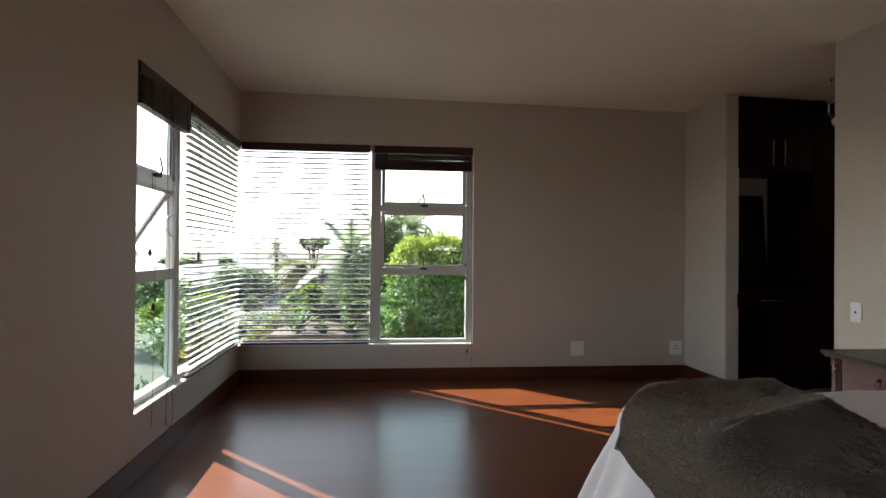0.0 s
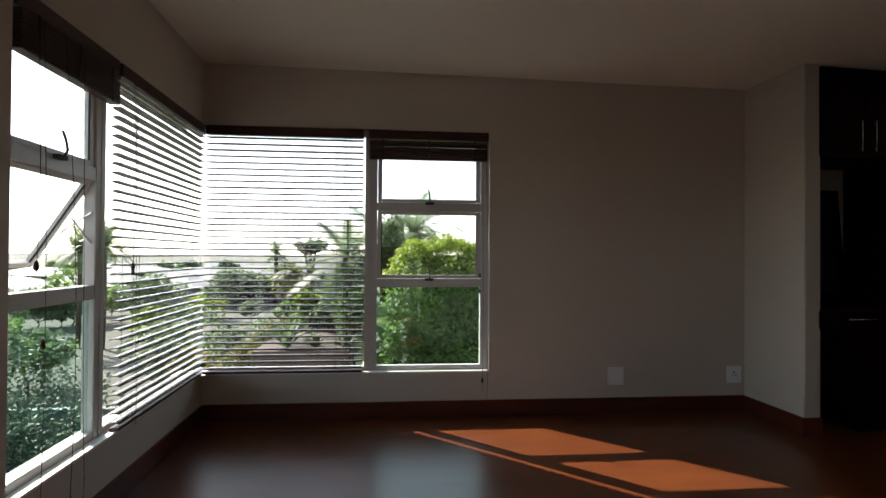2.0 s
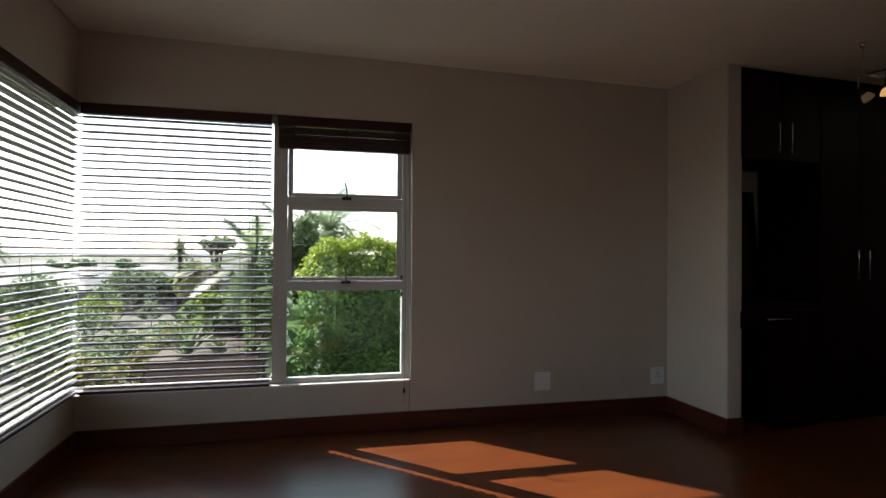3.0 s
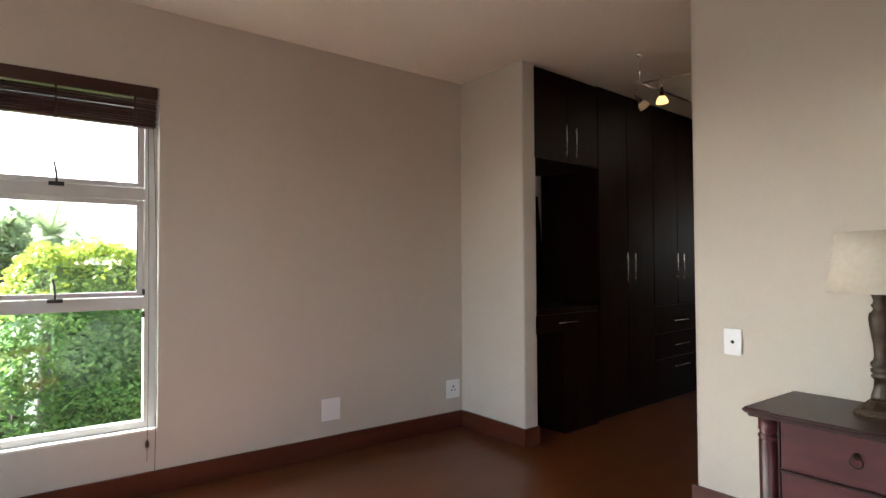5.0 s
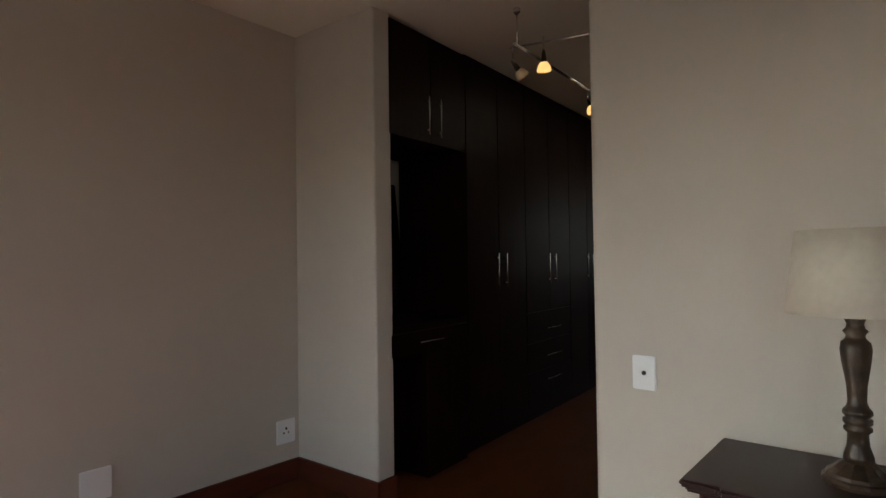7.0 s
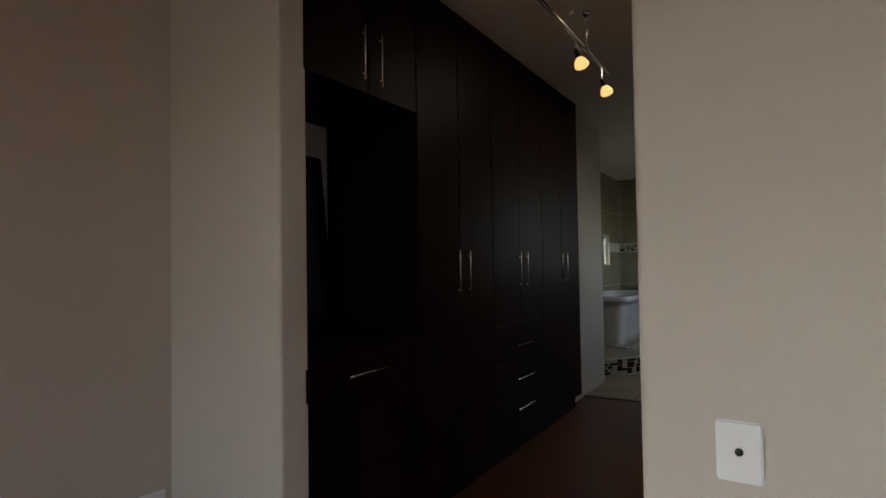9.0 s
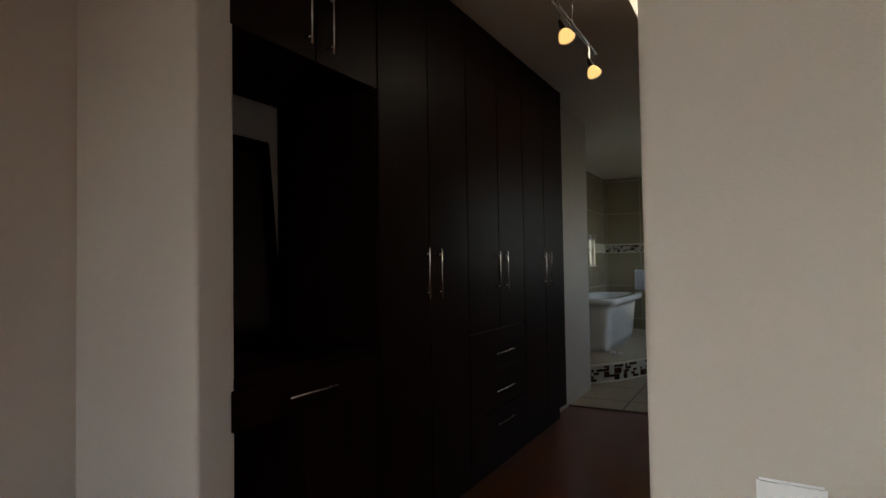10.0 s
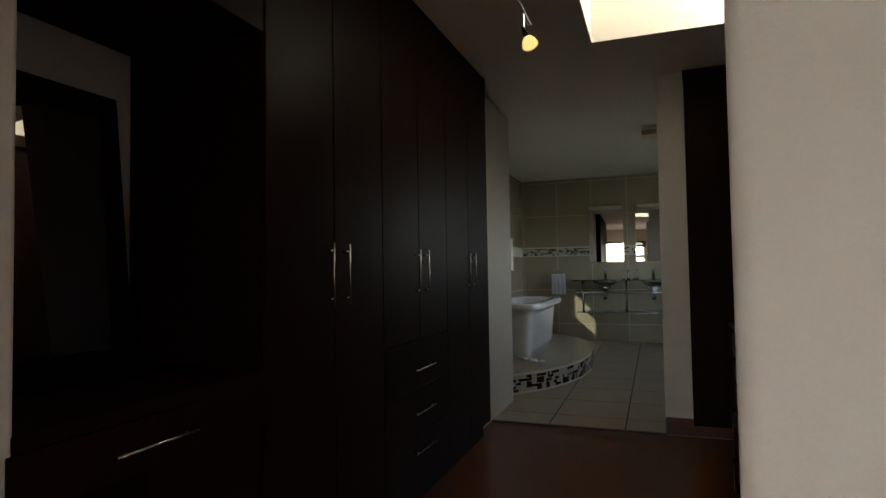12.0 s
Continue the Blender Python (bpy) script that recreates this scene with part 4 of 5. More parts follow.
rng = random.Random(5)
for k in range(9):
    bm = bmesh.new()
    bmesh.ops.create_icosphere(bm, subdivisions=2, radius=0.03)
    for v in bm.verts:
        v.co *= 1 + 0.25 * noise.noise(v.co * 60 + Vector((k, 0, 0)))
        v.co.z *= 0.55
    low = min(v.co.z for v in bm.verts)
    bmesh.ops.translate(bm, vec=(0, 0, -low), verts=bm.verts)
    f = k / 8
    tagged(part("seashell", bm, M_CERAMIC, None, smooth=True, m=CORR @ pose(6.02 - 0.20 * f + rng.uniform(-0.03, 0.03), 0.30 - 0.28 * f + rng.uniform(-0.03, 0.03), PLAT + 0.008, 0, 0, rng.uniform(0, 360))),
           "small white seashell lying beside the bathtub foot", "seashell", "seashells beside the bath")

# basin stand
bs = thing("basin_stand", "double glass basin stand on chrome brackets against the tiled wall", "washstand", CORR)
FW = 9.70
boxes("glass_top", [((9.24, -1.75, 1.06), (FW, 0.10, 1.075))], M_GLASSTOP, bs, "green glass top")
boxes("glass_shelf", [((9.32, -1.75, 0.545), (FW, -0.07, 0.553))], M_GLASSTOP, bs, "green glass shelf")
for v in (-0.07, -0.77, -1.50):
    bm = bmesh.new()
    tube(bm, [(9.69, v, 1.045), (9.27, v, 1.045), (9.38, v, 0.86), (9.33, v, 0.53), (9.69, v, 0.53)], 0.019, 8)
    part("bracket", bm, M_CHROME, bs, smooth=True)
bm = bmesh.new()
tube(bm, [(9.36, 0.04, 0.86), (9.36, -1.75, 0.86)], 0.011, 8)
tube(bm, [(9.33, 0.04, 0.53), (9.33, -1.75, 0.53)], 0.009, 8)
part("rail", bm, M_CHROME, bs, smooth=True)
for v in (-0.42, -1.20):
    bm = bmesh.new()
    lathe(bm, [(0.03, -0.18), (0.05, -0.16), (0.12, -0.10), (0.18, -0.03), (0.20, 0.0)], 28, (9.46, v, 1.059))
    part("basin", bm, M_WATER, bs, "round glass basin", smooth=True)
    bm = bmesh.new()
    lathe(bm, [(0.035, 0.0), (0.035, 0.12), (0.028, 0.14)], 16, (9.46, v, 0.74))
    part("trap", bm, M_CHROME, bs, "chrome bottle trap", smooth=True)
    bm = bmesh.new()
    lathe(bm, [(0.024, 0.0), (0.022, 0.15), (0.024, 0.19)], 16, (9.63, v, 1.076))
    tube(bm, [(9.63, v, 1.18), (9.52, v, 1.19)], 0.011, 8)
    part("tap", bm, M_CHROME, bs, "chrome pillar tap", smooth=True)
for i, (v, h) in enumerate(((-0.72, 0.13), (-0.80, 0.16), (-0.90, 0.14), (-0.94, 0.17))):
    bm = bmesh.new()
    lathe(bm, [(0.025, 0.0), (0.03, h * 0.6), (0.012, h * 0.8), (0.015, h)], 14, (9.55, v, 0))
    g = part("glass_bottle" if i % 2 else "tumbler", bm, M_WATER, None, smooth=True, m=CORR @ pose(0, 0, 1.076))
    tagged(g, "clear glass bathroom bottle on the glass washstand" if i % 2 else "clear glass tumbler on the glass washstand", "glassware")
for v0, v1 in ((-0.73, -0.155), (-1.50, -0.93)):
    mm = thing("bath_mirror", "tall frameless mirror hung on the tiled wall", "mirror", CORR @ pose(FW, v1, 0, 0, 0, 0.8) @ pose(-FW, -v1, 0))
    boxes("backing", [((FW + 0.004, v0, 1.38), (FW + 0.011, v1, 2.36))], M_FRAME, mm)
    boxes("glass", [((FW - 0.004, v0, 1.38), (FW + 0.0035, v1, 2.36))], M_MIRROR, mm, bevel=0.003)
tw = thing("hand_towel", "pale towel hanging from a chrome ring beside the bath", "towel", CORR)
bm = bmesh.new()
tube(bm, [(9.70, 0.39, 1.25), (9.64, 0.39, 1.25)], 0.012, 8)
tube(bm, [(9.64, 0.39 + 0.09 * math.sin(a), 1.20 + 0.06 * math.cos(a)) for a in [2 * math.pi * k / 16 for k in range(17)]], 0.006, 8)
part("towel_ring", bm, M_CHROME, tw, "chrome ring", smooth=True)
bm = bmesh.new()
bmesh.ops.create_grid(bm, x_segments=16, y_segments=16, size=0.5)
for vv in bm.verts:
    y, z = vv.co.x, vv.co.y
    vv.co = Vector((9.635 + 0.012 * math.sin(y * 22) * (0.6 - z), 0.39 + y * 0.24, 1.00 + z * 0.36))
tww = part("cloth", bm, M_TOWEL, tw, smooth=True)
sol = tww.modifiers.new("thickness", "SOLIDIFY")
sol.thickness = 0.02
cl = thing("ceiling_lamp", "square glass ceiling lamp on a chrome plate, unlit", "ceiling light", CORR)
boxes("plate", [((6.20, -1.50, CEIL + 0.03), (6.45, -1.12, CEIL + 0.068))], M_CHROME, cl)
boxes("glass_shade", [((6.20, -1.50, CEIL - 0.03), (6.45, -1.12, CEIL + 0.028))], M_OPALOFF, cl, bevel=0.006)

# ---- outside ----
structure(boxes("ground", [((-1500, -1500, -3.7), (1500, 3000, -3.6))], M_GROUND), "dry suburban ground reaching to the horizon")


def leaf_mass(bm, rng, center, radii, count, size, shell=0.55):
    cx, cy, cz = center
    for _ in range(count):
        while True:
            p = np.array([rng.uniform(-1, 1) for _ in range(3)])
            r = np.linalg.norm(p)
            if 0.05 < r < 1:
                break
        p = p / r * (shell + (1 - shell) * r)
        p = p * (1 + 0.18 * math.sin(5 * p[0] + cx) * math.cos(4 * p[2] + cy))
        pos = Vector((cx + p[0] * radii[0], cy + p[1] * radii[1], cz + p[2] * radii[2]))
        e = Euler((rng.uniform(-0.9, 0.9), rng.uniform(-0.9, 0.9), rng.uniform(0, 6.28)))
        s = size * rng.uniform(0.6, 1.3)
        q = [pos + e.to_matrix() @ Vector(v) * s for v in ((-0.5, 0, 0), (0, -0.28, 0.08), (0.5, 0, 0), (0, 0.28, 0.08))]
        bm.append(q)


def quads_mesh(name, quads, mat, parent):
    vs = [tuple(v) for q in quads for v in q]
    fs = [tuple(range(4 * i, 4 * i + 4)) for i in range(len(quads))]
    me = bpy.data.meshes.new(name)
    me.from_pydata(vs, [], fs)
    me.materials.append(mat)
    ob = new(name, me)
    ob.parent = parent
    return ob


def trunk(parent, points, r0, r1, mat=None, name="trunk"):
    bm = bmesh.new()
    tube(bm, points, lambda k: r0 + (r1 - r0) * k, 10)
    return part(name, bm, mat or M_TRUNK, parent, smooth=True)


GZ = -3.6


def tree(label, at, height, spread, mat, seed, count=1600, size=0.16, depth=None):
    rng = random.Random(seed)
    t = thing("tree", label, "tree", pose(at[0], at[1], GZ))
    depth = depth or min(spread * 0.75, height * 0.45)
    base = max(0.3, height - 1.9 * depth)
    trunk(t, [(0, 0, 0), (0.05 * spread, 0, base * 0.6), (0, 0.04 * spread, base), (0, 0, height - depth)], 0.018 * height, 0.008 * height)
    for k in range(5):
        a = 2 * math.pi * k / 5 + rng.random()
        trunk(t, [(0, 0, base * 0.8), (0.3 * spread * math.cos(a), 0.3 * spread * math.sin(a), base + 0.3 * depth), (0.6 * spread * math.cos(a), 0.6 * spread * math.sin(a), height - depth)], 0.008 * height, 0.003 * height, name="limb")
    quads = []
    for k in range(9):
        a, r = rng.uniform(0, 6.28), rng.uniform(0.1, 0.65) * spread
        c = (r * math.cos(a), r * math.sin(a), height - depth * (1 + (1.2 - r / spread) * 0.75 * rng.uniform(-1, 1)))
        leaf_mass(quads, rng, c, (spread * rng.uniform(0.3, 0.5), spread * rng.uniform(0.3, 0.5), depth * rng.uniform(0.3, 0.5)), count // 9, size)
    quads_mesh("crown", quads, mat, t)
    return t


def palm(label, at, height, frond, seed, mat=None, n_fronds=22, trunk_r=0.16, up=0.6, droop=1.5):
    rng = random.Random(seed)
    t = thing("palm_tree", label, "palm tree", pose(at[0], at[1], GZ))
    trunk(t, [(0, 0, 0), (0.06, 0.02, height * 0.5), (0.02, 0.05, height)], trunk_r * 1.25, trunk_r)
    for k in range(n_fronds):
        a = 2.4 * k + rng.uniform(-0.2, 0.2)
        el = up + (0.9 - 1.7 * k / n_fronds)
        quads = []
        ln = frond * rng.uniform(0.8, 1.1)
        p = Vector((0.02, 0.05, height))
        d = Vector((math.cos(a) * math.cos(el), math.sin(a) * math.cos(el), math.sin(el)))
        seg = 22
        for i in range(seg):
            nx = p + d * (ln / seg)
            side = d.cross(Vector((0, 0, 1))).normalized()
            up_ = side.cross(d)
            w = ln * 0.24 * math.sin(math.pi * min(1, (i + 2) / (seg + 1.0))) ** 0.7
            quads.append([p - side * 0.02, nx - side * 0.02, nx + side * 0.02, p + side * 0.02])
            for sgn in (-1, 1):
                for h in (0, 0.5):
                    b = p + d * (ln / seg) * h
                    tip = b + (side * sgn + d * 0.7 - Vector((0, 0, 0.25)) + up_ * 0.1) * w * rng.uniform(0.75, 1.0)
                    quads.append([b, b + d * 0.032, tip + d * 0.008, tip])
            p = nx
            d = (d + Vector((0, 0, -1)) * (droop / seg)).normalized()
        quads_mesh("frond", quads, mat or M_PALM, t)
    return t


def at(bearing, dist):
    """A place on the ground seen from the bedroom at a bearing from north and a distance."""
    return (1.3 + dist * math.sin(radians(bearing)), -4.5 + dist * math.cos(radians(bearing)))


# hedge outside the window column
hedge = thing("hedge", "tall dense bright green hedge close outside the window", "hedge", pose(0, 0, 0))
rng = random.Random(4)
quads, limes = [], []
for _ in range(34000):
    x = rng.uniform(1.40, 6.2)
    face = rng.random()
    top = 1.47 - 0.50 * max(0.0, (1.80 - x) / 0.40) ** 1.3 + 0.17 * noise.noise(Vector((x * 1.9, 2.0, 0))) + 0.05 * noise.noise(Vector((x * 6, 5.0, 0)))
    if face < 0.72:
        z = rng.uniform(-3.4, 1.0) * 0.55 + rng.uniform(-0.2, 1.0) * 0.45 if rng.random() < 0.3 else rng.uniform(-1.3, top)
        bulge = 0.45 * noise.noise(Vector((x * 1.3, z * 1.5, 7))) + 0.20 * noise.noise(Vector((x * 4, z * 4, 3)))
        yy = 3.75 + bulge + rng.random() ** 2 * 0.35 + 0.9 * max(0.0, 1.85 - x)
        if z > top - 0.35:
            yy += (z - top + 0.35) * 0.9
    else:
        z = top + 0.10 * rng.random() ** 2 - 0.05
        yy = rng.uniform(3.95, 5.3)
        z += 0.12 * noise.noise(Vector((x * 3, yy * 3, 1)))
    pos = Vector((x + 0.02 * z + rng.gauss(0, 0.04), yy, z + rng.gauss(0, 0.035)))
    e = Euler((rng.uniform(-1.1, 0.6), rng.uniform(-0.9, 0.9), rng.uniform(-1.5, 1.5)))
    s = 0.075 * rng.uniform(0.6, 1.35)
    lime = z > top - 0.50 * rng.random() - 0.04
    (limes if lime else quads).append([pos + e.to_matrix() @ Vector(v) * s for v in ((-0.5, 0, 0), (0, -0.27, 0.06), (0.5, 0, 0), (0, 0.27, 0.06))])
quads_mesh("foliage", quads, M_LEAF, hedge)["kind"] = "stuff"
quads_mesh("young_shoots", limes, M_LIME, hedge)["kind"] = "stuff"
for x in (2.0, 3.2, 4.4, 5.6):
    trunk(hedge, [(x, 4.3, GZ), (x + 0.1, 4.4, -1.5), (x, 4.4, 1.2)], 0.07, 0.03)
# solid block behind the leaves; its dark colour stands in for inner shade
boxes("inner_mass", [((1.95, 4.15, GZ), (6.1, 5.2, 1.32))], M_HEDGEFILL, hedge, "solid filler block coloured as the shaded inside of the hedge")

p = at(-3.3, 11.5)
palm("feathery palm with arching fronds outside the window", p, 4.85, 1.45, 3, n_fronds=16, up=0.15, trunk_r=0.11, droop=0.7)
palm("slender palm with upright fronds beside the climber", at(0.4, 11.8), 5.0, 1.4, 19, n_fronds=11, up=0.3, trunk_r=0.12, droop=0.9)
p = at(-2.6, 11.0)
tree("tall leafy tree tangled with a climber beside the palm", p, 5.05, 0.50, M_PALM, 11, 4200, 0.085, 1.5)
p = at(3.2, 15)
palm("wide palm behind the hedge", p, 5.5, 1.9, 8, n_fronds=26, up=0.3, trunk_r=0.2)
p = at(-7.0, 19)
tree("spiky round-headed tree above the garden", p, 5.63, 0.60, M_LEAF2, 12, 2400, 0.12, 0.38)
palm("low spreading yellow-green palm in the garden", at(-8.4, 17), 4.40, 1.0, 15, M_YELLOW, n_fronds=30, up=0.0)
tree("dense dusty green tree behind the hedge", (1.62, 7.0), 5.62, 0.66, M_LEAF2, 16, 5200, 0.085, 0.85)


def banana_plant(place, height, seed):
    """A clump of broad arching leaves on green stems."""
    rng = random.Random(seed)
    t = thing("banana_plant", "broad-leaved banana plant beside the green hedge", "plant", pose(*place))
    trunk(t, [(0, 0, 0), (0.03, 0, height * 0.6), (0, 0.02, height)], 0.07, 0.04, M_LEAF, "stem")
    for k in range(11):
        a, el = 2.4 * k + rng.uniform(-0.3, 0.3), rng.uniform(0.5, 1.3)
        ln = rng.uniform(0.7, 1.05)
        p, d = Vector((0, 0, height * rng.uniform(0.75, 1.0))), Vector((math.cos(a) * math.cos(el), math.sin(a) * math.cos(el), math.sin(el)))
        quads, seg = [], 16
        for i in range(seg):
            n = p + d * (ln / seg)
            side = d.cross(Vector((0, 0, 1))).normalized()
            w0, w1 = (0.17 * math.sin(math.pi * min(1, max(0, (j - 2) / (seg - 2)))) ** 0.6 + 0.012 for j in (i, i + 1))
            up = side.cross(d) * 0.25
            for sg in (-1, 1):
                tear = rng.uniform(0.0, 0.25)
                quads.append([p, n, n + (side * sg + up) * w1 * (1 - tear), p + (side * sg + up) * w0])
            p, d = n, (d + Vector((0, 0, -1.5 / seg))).normalized()
        quads_mesh("leaf", quads, M_PALM, t)
    return t


banana_plant((1.10, 5.00, GZ), 3.45, 3)
banana_plant((1.38, 4.80, GZ), 4.15, 7)
p = at(-7.0, 16)
tree("yellow-green rounded tree in the garden", p, 3.8, 1.15, M_LEAF, 13, 3200, 0.18)
for k, (b, d, hh, sp, mt) in enumerate(((-3.5, 12.5, 3.3, 0.9, M_YELLOW), (-7.5, 12.5, 2.4, 1.2, M_LEAF2), (-10.5, 17, 3.0, 1.3, M_YELLOW), (-13.5, 22, 2.6, 1.8, M_LEAF2), (-6.7, 12, 4.1, 0.42, M_LIME), (-5.2, 12.5, 3.8, 0.38, M_LIME), (-16.5, 15, 2.6, 1.1, M_YELLOW), (-19, 19, 2.8, 1.6, M_LEAF2),
                                      (-33, 24, 3.0, 2.2, M_LEAF), (-21, 40, 3.4, 2.4, M_LEAF2), (-27, 46, 3.7, 3.0, M_LEAF), (-33, 40, 3.7, 3.0, M_LEAF2), (-14, 55, 3.8, 2.6, M_LEAF2), (-39, 26, 3.3, 2.4, M_LEAF2))):
    tree("rounded green garden bush among the houses", at(b, d), hh, sp, mt, 20 + k, 1500, 0.09 + 0.008 * d)
rng = random.Random(31)
for k in range(34):
    b, d = rng.uniform(-42, -5), rng.uniform(24, 130)
    hh = rng.uniform(1.6, 2.7) + d * 0.010
    tree("round-headed suburban tree between the distant houses", at(b, d), hh, hh * rng.uniform(0.45, 0.8), rng.choice((M_LEAF2, M_LEAF, M_PALM)), 60 + k, 500, 0.14 + 0.009 * d)
palm("distant palm above the horizon", at(-10.4, 60), 4.9, 1.7, 5, n_fronds=34, trunk_r=0.2)
palm("tall palm beyond the road", at(-24.8, 34), 5.2, 1.9, 6, n_fronds=36, trunk_r=0.10)
palm("tall palm beyond the road", at(-26.6, 35), 4.9, 1.8, 7, n_fronds=34, trunk_r=0.10)


def spiky_plant(at_, seed, h=0.9):
    rng = random.Random(seed)
    t = thing("agave", "spiky blue-green agave in the garden", "plant", pose(*at_))
    quads = []
    for k in range(34):
        a, el = rng.uniform(0, 6.28), rng.uniform(0.25, 1.4)
        d = Vector((math.cos(a) * math.cos(el), math.sin(a) * math.cos(el), math.sin(el)))
        s = d.cross(Vector((0, 0, 1))).normalized() * 0.035
        p = Vector((0, 0, 0))
        q = [p - s, p + s, p + d * h * 0.5 + s * 1.3, p + d * h * 0.5 - s * 1.3]
        quads.append(q)
        quads.append([q[3], q[2], p + d * h - Vector((0, 0, 0.08)), p + d * h - Vector((0, 0, 0.08)) - s * 0.1])
    quads_mesh("leaf_rosette", quads, M_PALM, t)


spiky_plant((*at(-9.0, 9.35), -0.18), 1, 0.62)
spiky_plant((*at(-6.2, 9.3), -0.18), 2, 0.34)
spiky_plant((*at(-3.4, 9.3), -0.18), 3, 0.40)
structure(boxes("garden_terrace", [((-1.2, 3.9, GZ), (-0.62, 6.2, -1.75))], M_GROUND), "planted garden terrace below the window")
structure(boxes("paving", [((-0.61, 4.4, GZ), (0.85, 8.0, -0.18))], M_BRICKPAVE), "brown brick paved garden terrace")
for k, (b, d, h, w, mt) in enumerate(((-2.5, 10.2, 4.35, 0.42, M_LEAF), (-4.4, 11.4, 4.10, 0.45, M_LEAF2), (-6.0, 11.8, 4.15, 0.55, M_LEAF), (-7.7, 11.6, 4.05, 0.50, M_LEAF), (-9.7, 11.2, 3.75, 0.40, M_YELLOW), (-10.9, 10.5, 3.55, 0.38, M_LEAF2), (-12.4, 10.5, 3.50, 0.5, M_YELLOW))):
    tree("leafy shrub at the edge of the paved terrace", at(b, d), h, w, mt, 270 + k, 1500, 0.085, 0.45)
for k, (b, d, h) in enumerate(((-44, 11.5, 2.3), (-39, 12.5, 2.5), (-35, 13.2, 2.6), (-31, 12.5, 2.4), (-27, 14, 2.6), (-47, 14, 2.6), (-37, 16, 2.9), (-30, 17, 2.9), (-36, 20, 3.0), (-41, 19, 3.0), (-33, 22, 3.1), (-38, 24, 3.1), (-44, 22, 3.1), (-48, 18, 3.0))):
    tree("dense shrub beside the pool, shade put into its dark green", at(b, d), h, 1.5, M_SHRUB, 240 + k, 1800, 0.12)


def house(label, center, size, h, roof_h, turn, roof_mat):
    t = thing("house", label, "house", pose(center[0], center[1], GZ, 0, 0, turn))
    a, b = size[0] / 2, size[1] / 2
    boxes("wall", [((-a, -b, 0), (a, b, h))], M_RENDER, t)
    bm = bmesh.new()
    o = 0.5
    lo = [bm.verts.new(v) for v in ((-a - o, -b - o, h), (a + o, -b - o, h), (a + o, b + o, h), (-a - o, b + o, h))]
    hi = [bm.verts.new(v) for v in ((-a + b, 0, h + roof_h), (a - b, 0, h + roof_h))]
    bm.faces.new((lo[0], lo[1], hi[1], hi[0]))
    bm.faces.new((lo[2], lo[3], hi[0], hi[1]))
    bm.faces.new((lo[1], lo[2], hi[1]))
    bm.faces.new((lo[3], lo[0], hi[0]))
    bm.faces.new(list(reversed(lo)))
    part("roof", bm, roof_mat, t, "hipped tiled roof")
    for k in range(4):
        x = -a + (k + 0.5) * size[0] / 4
        for s in (-1, 1):
            wdw = boxes("window", [((x - 0.6, s * b - 0.03, 1.0), (x + 0.6, s * b + 0.03, 2.1))], M_FRAME, t)
            boxes("pane", [((x - 0.54, s * b - 0.045, 1.06), (x + 0.54, s * b + 0.045, 2.04))], M_WINDARK, wdw)


rng = random.Random(9)
for k, (b, d, w, dd) in enumerate(((-10.5, 70, 9, 6), (-14.5, 64, 9, 6), (-19.5, 60, 9, 6), (-25, 66, 10, 6), (-31, 60, 9, 6), (-37, 62, 9, 6), (-7, 85, 10, 6), (-12, 98, 11, 7), (-17, 92, 11, 7), (-22, 100, 12, 7), (-29, 96, 12, 7),
                                 (-9, 135, 13, 8), (-15, 142, 13, 8), (-20, 150, 14, 8), (-26, 140, 14, 8), (-32, 150, 14, 8))):
    house("low pale house with a grey hipped roof among trees", at(b, d), (w, dd), 1.9, 1.0, rng.uniform(-25, 25), M_ROOF)
rng = random.Random(77)
for k in range(15):
    b, d = rng.uniform(-22, -3.5), rng.uniform(20, 48)
    hh = rng.uniform(1.5, 2.6)
    tree("leafy shrub on the slope below the house", at(b, d), hh, hh * rng.uniform(0.5, 0.75), rng.choice((M_LEAF2, M_LEAF, M_LIME, M_PALM)), 160 + k, 700, 0.12 + 0.004 * d)
# road and boundary walls seen down through the side window
structure(boxes("road", [((-60, 9.5, GZ), (-9.0, 15.0, GZ + 0.11))], M_ROAD), "grey asphalt road")
structure(boxes("boundary_wall", [((-16, 8.6, GZ), (-4.0, 8.85, -2.1))], M_POOL), "grey-green garden wall")
structure(boxes("pool_terrace", [((-16, 2.0, GZ), (-3.3, 8.59, -3.3))], M_POOL), "grey-green paved terrace")
water = structure(boxes("water", [((-5.4, 3.3, GZ + 0.01), (-1.25, 7.0, -3.27))], M_POOLWATER), "still blue-green swimming pool water below the window")
# backdrop strip; its haze is only colour
structure(boxes("far_hills", [((-2500, 1400, -40), (2500, 1420, -2))], M_HAZE), "backdrop strip of distant hills with haze painted into its colour")

# ---- tiles, last ----


def tiles(parent, lows, size, mat, m, axis, name="tile", gap=0.008, thick=0.008):
    """Alike tiles that share one mesh: at each low corner in CORR's frame, on a wall across u ("u"), along u ("v") or the floor ("z")."""
    made = {}
    for p, (a, b) in lows:
        key = (round(a, 3), round(b, 3))
        if key not in made:
            bm = bmesh.new()
            g = gap / 2
            if axis == "u":
                box(bm, (-thick, g, g), (0, a - g, b - g))
            elif axis == "v":
                box(bm, (g, -thick, g), (a - g, 0, b - g))
            else:
                box(bm, (g, g, -0.001), (a - g, b - g, thick))
            ob = part(name, bm, mat, parent, bevel=0.001, segments=1)
            made[key] = ob.data
        else:
            ob = new(name, made[key])
            ob.parent = parent
        ob.matrix_basis = m @ Matrix.Translation(p)


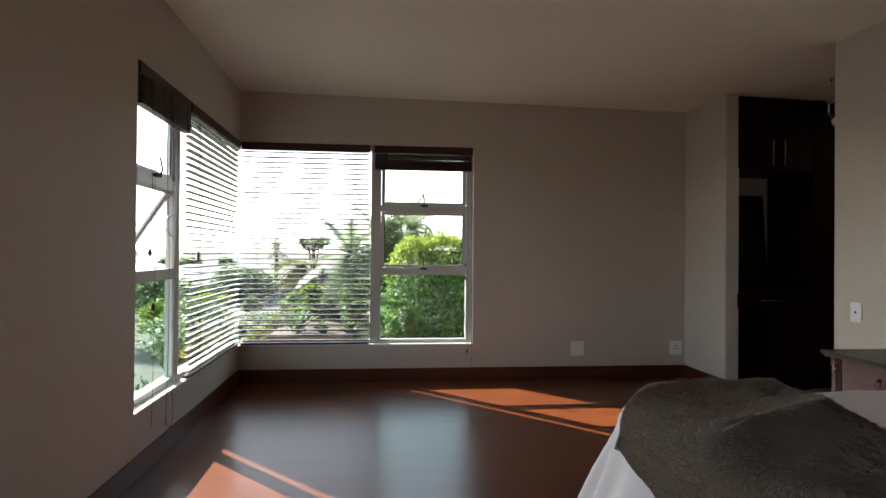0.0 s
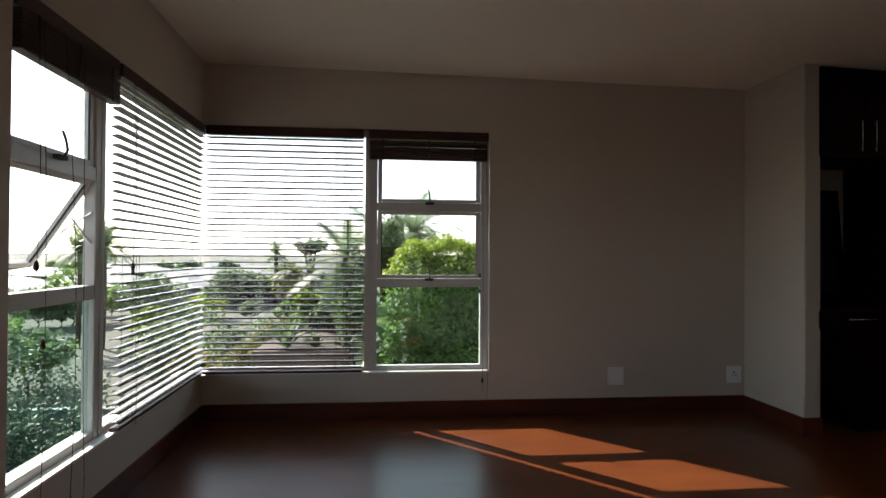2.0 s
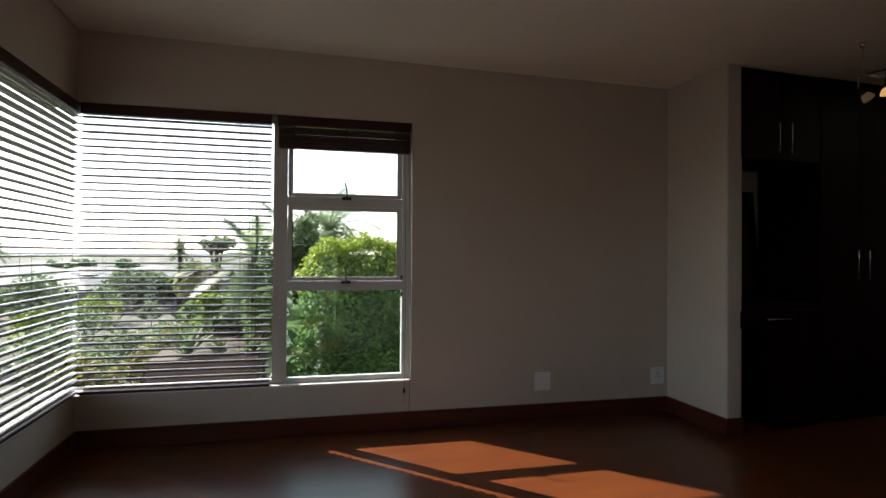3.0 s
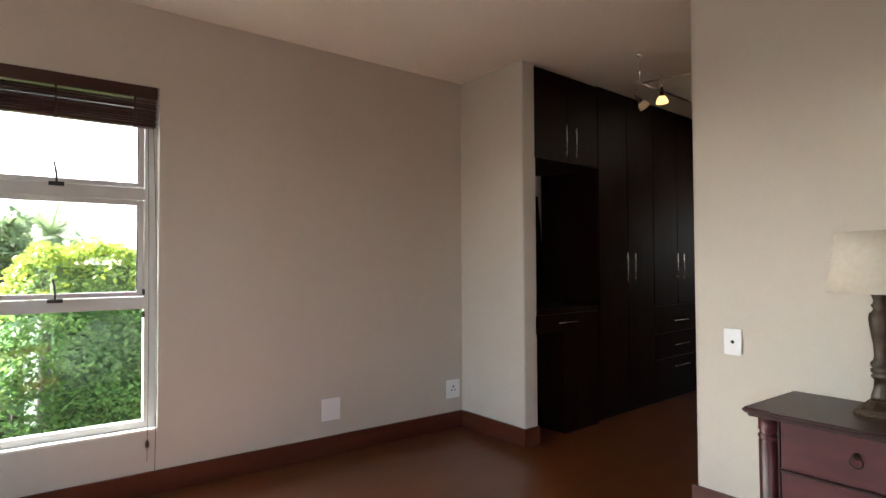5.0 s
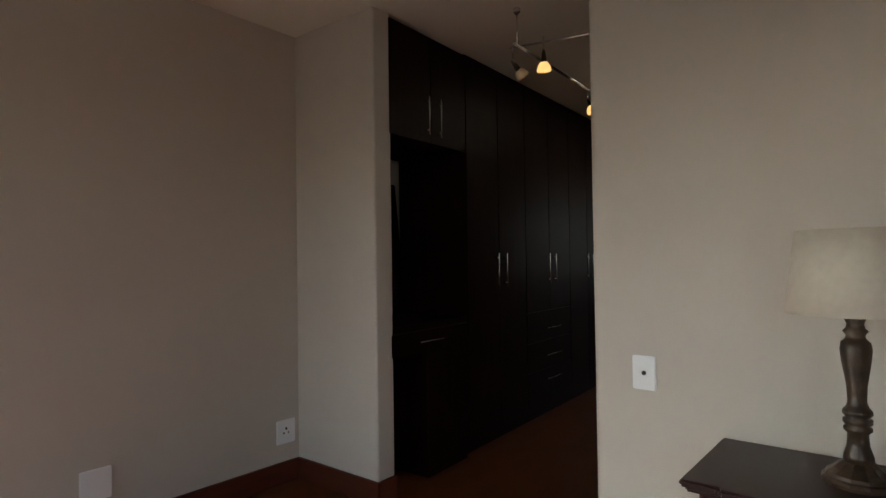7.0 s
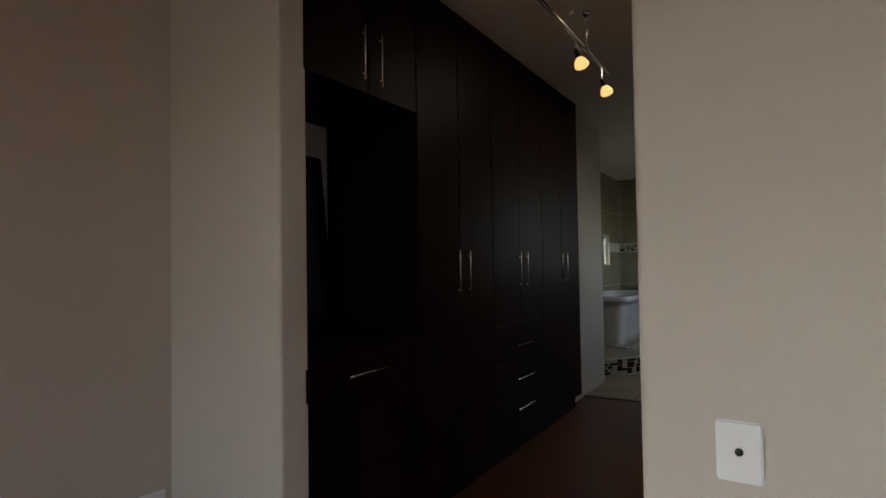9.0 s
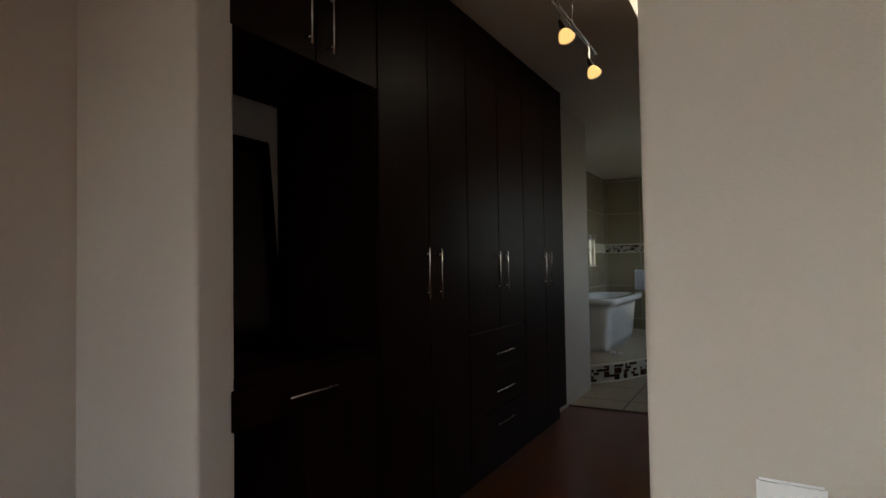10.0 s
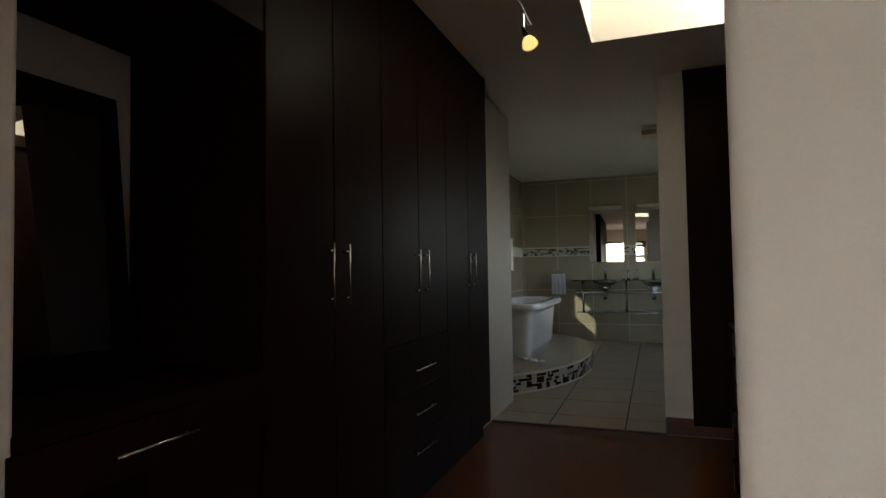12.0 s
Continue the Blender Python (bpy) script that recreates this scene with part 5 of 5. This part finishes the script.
def cuts(lo, hi, start, step):
    """Intervals of a tile row from lo to hi with joints at start + n * step."""
    k = math.floor((lo - start) / step) * step + start
    out = []
    while k < hi - 0.01:
        a, b = max(k, lo), min(k + step, hi)
        if b - a > 0.03:
            out.append((a, b - a))
        k += step
    return out


by_name = bpy.data.objects
east, north, bfloor = by_name["wall_bath_east"], by_name["wall_bath_north"], by_name["bath_floor"]
COURSES = [(0.0, 0.30), (0.30, 0.60), (0.90, 0.60), (1.66, 0.56), (2.22, 0.60), (2.82, 0.06)]
I = Matrix()
tiles(east, [((9.728, a, z), (w, h)) for z, h in COURSES for a, w in cuts(-2.64, 1.04, 0.406, 0.6)], 0.6, M_TILE, I, "u")
rows = []
for z, h in COURSES:
    for a, w in cuts(4.885, 9.718, 9.72, 0.6):
        if not (a < BW[1] and a + w > BW[0] and z < BW[3] and z + h > BW[2]):
            rows.append(((a, 1.048, z), (w, h)))
        else:
            for z0, z1 in ((z, min(z + h, BW[2])), (max(z, BW[3]), z + h)):
                if z1 - z0 > 0.03:
                    rows.append(((a, 1.048, z0), (w, z1 - z0)))
            for a0, a1 in ((a, BW[0]), (BW[1], a + w)):
                zz0, zz1 = max(z, BW[2]), min(z + h, BW[3])
                if a1 - a0 > 0.03 and zz1 - zz0 > 0.03:
                    rows.append(((a0, 1.048, zz0), (a1 - a0, zz1 - zz0)))
tiles(north, rows, 0.6, M_TILE, I, "v")
tiles(bfloor, [((a, b, -0.006), (w, h)) for a, w in cuts(4.092, 9.718, 4.45, 0.6) for b, h in cuts(-2.64, 1.04, -0.965, 0.6)], 0.6, M_FTILE, I, "z", gap=0.012, thick=0.006)

# mosaic bands: small tesserae of mixed sizes in one mesh a colour
rng = random.Random(21)


def mosaic_cells(length, height, unit):
    nx, nz = int(length / unit), max(1, int(height / unit))
    used = set()
    for i in range(nx):
        for k in range(nz):
            if (i, k) in used:
                continue
            w, h = rng.choice(((1, 1), (2, 2), (2, 1), (1, 2), (1, 1)))
            w = 2 if w == 2 and i + 1 < nx and (i + 1, k) not in used else 1
            h = 2 if h == 2 and k + 1 < nz and (i, k + 1) not in used and (w == 1 or (i + 1, k + 1) not in used) else 1
            for a in range(w):
                for b in range(h):
                    used.add((i + a, k + b))
            yield i * unit, k * unit, w * unit - 0.005, h * unit - 0.005


def mosaic(parent, name, place, length, height, unit=0.026):
    sets = {"white": bmesh.new(), "brown": bmesh.new()}
    for s, z, w, h in mosaic_cells(length, height, unit):
        bm = sets["brown" if rng.random() < 0.52 else "white"]
        c = [place(s + a, z + b, d) for d in (0.0, 0.006) for a, b in ((0, 0), (w, 0), (w, h), (0, h))]
        v = [bm.verts.new(p) for p in c]
        bm.faces.new(v[4:])
        for k in range(4):
            bm.faces.new((v[k], v[(k + 1) % 4], v[4 + (k + 1) % 4], v[4 + k]))
    for col, bm in sets.items():
        bmesh.ops.recalc_face_normals(bm, faces=bm.faces)
        tagged(part(name, bm, M_MOSW if col == "white" else M_MOSB, parent), col + " mosaic tesserae", "", "", "stuff")


mosaic(east, "mosaic_band", lambda s, z, d: (9.7275 - d, 1.03 - s, 1.512 + z), 3.6, 0.14)
mosaic(north, "mosaic_band", lambda s, z, d: (4.90 + s, 1.0475 - d, 1.512 + z), BW[0] - 4.91, 0.14)
arc = [0.0]
for (a, b), (c2, d2) in zip(plan, plan[1:]):
    arc.append(arc[-1] + math.hypot(c2 - a, d2 - b))


def on_plan(s, out):
    for k in range(len(plan) - 1):
        if s <= arc[k + 1] or k == len(plan) - 2:
            f = min(1.0, (s - arc[k]) / (arc[k + 1] - arc[k]))
            (a, b), (c2, d2) = plan[k], plan[k + 1]
            t = Vector((c2 - a, d2 - b)).normalized()
            return a + (c2 - a) * f + out * t.y, b + (d2 - b) * f - out * t.x


mosaic(plat, "riser_mosaic", lambda s, z, d: (*on_plan(s, d), 0.02 + z), arc[-1] - 0.05, 0.17, 0.034)

# window of the bathroom
wb = structure(boxes("window_3", [((BW[0], 1.10, BW[2]), (BW[0] + 0.03, 1.14, BW[3])), ((BW[1] - 0.03, 1.10, BW[2]), (BW[1], 1.14, BW[3])), ((BW[0] + 0.03, 1.10, BW[2]), (BW[1] - 0.03, 1.14, BW[2] + 0.03)), ((BW[0] + 0.03, 1.10, BW[3] - 0.03), (BW[1] - 0.03, 1.14, BW[3]))], M_FRAME, m=CORR), "small white aluminium bathroom window")
# the tinted pane casts shadow, so the sun patch indoors is dimmed
pane_part("pane", (BW[0] + 0.03, 1.115, BW[2] + 0.03), (BW[1] - 0.03, 1.121, BW[3] - 0.03), M_PANEF, wb).visible_shadow = True


wc = structure(boxes("window_4", [((6.2, -2.72, 1.30), (6.24, -2.68, 2.35)), ((8.56, -2.72, 1.30), (8.6, -2.68, 2.35)), ((6.24, -2.72, 1.30), (8.56, -2.68, 1.34)), ((6.24, -2.72, 2.31), (8.56, -2.68, 2.35))], M_FRAME, m=CORR), "white aluminium bathroom window")
pane_part("pane", (6.24, -2.70, 1.34), (8.56, -2.694, 2.31), M_PANE, wc)
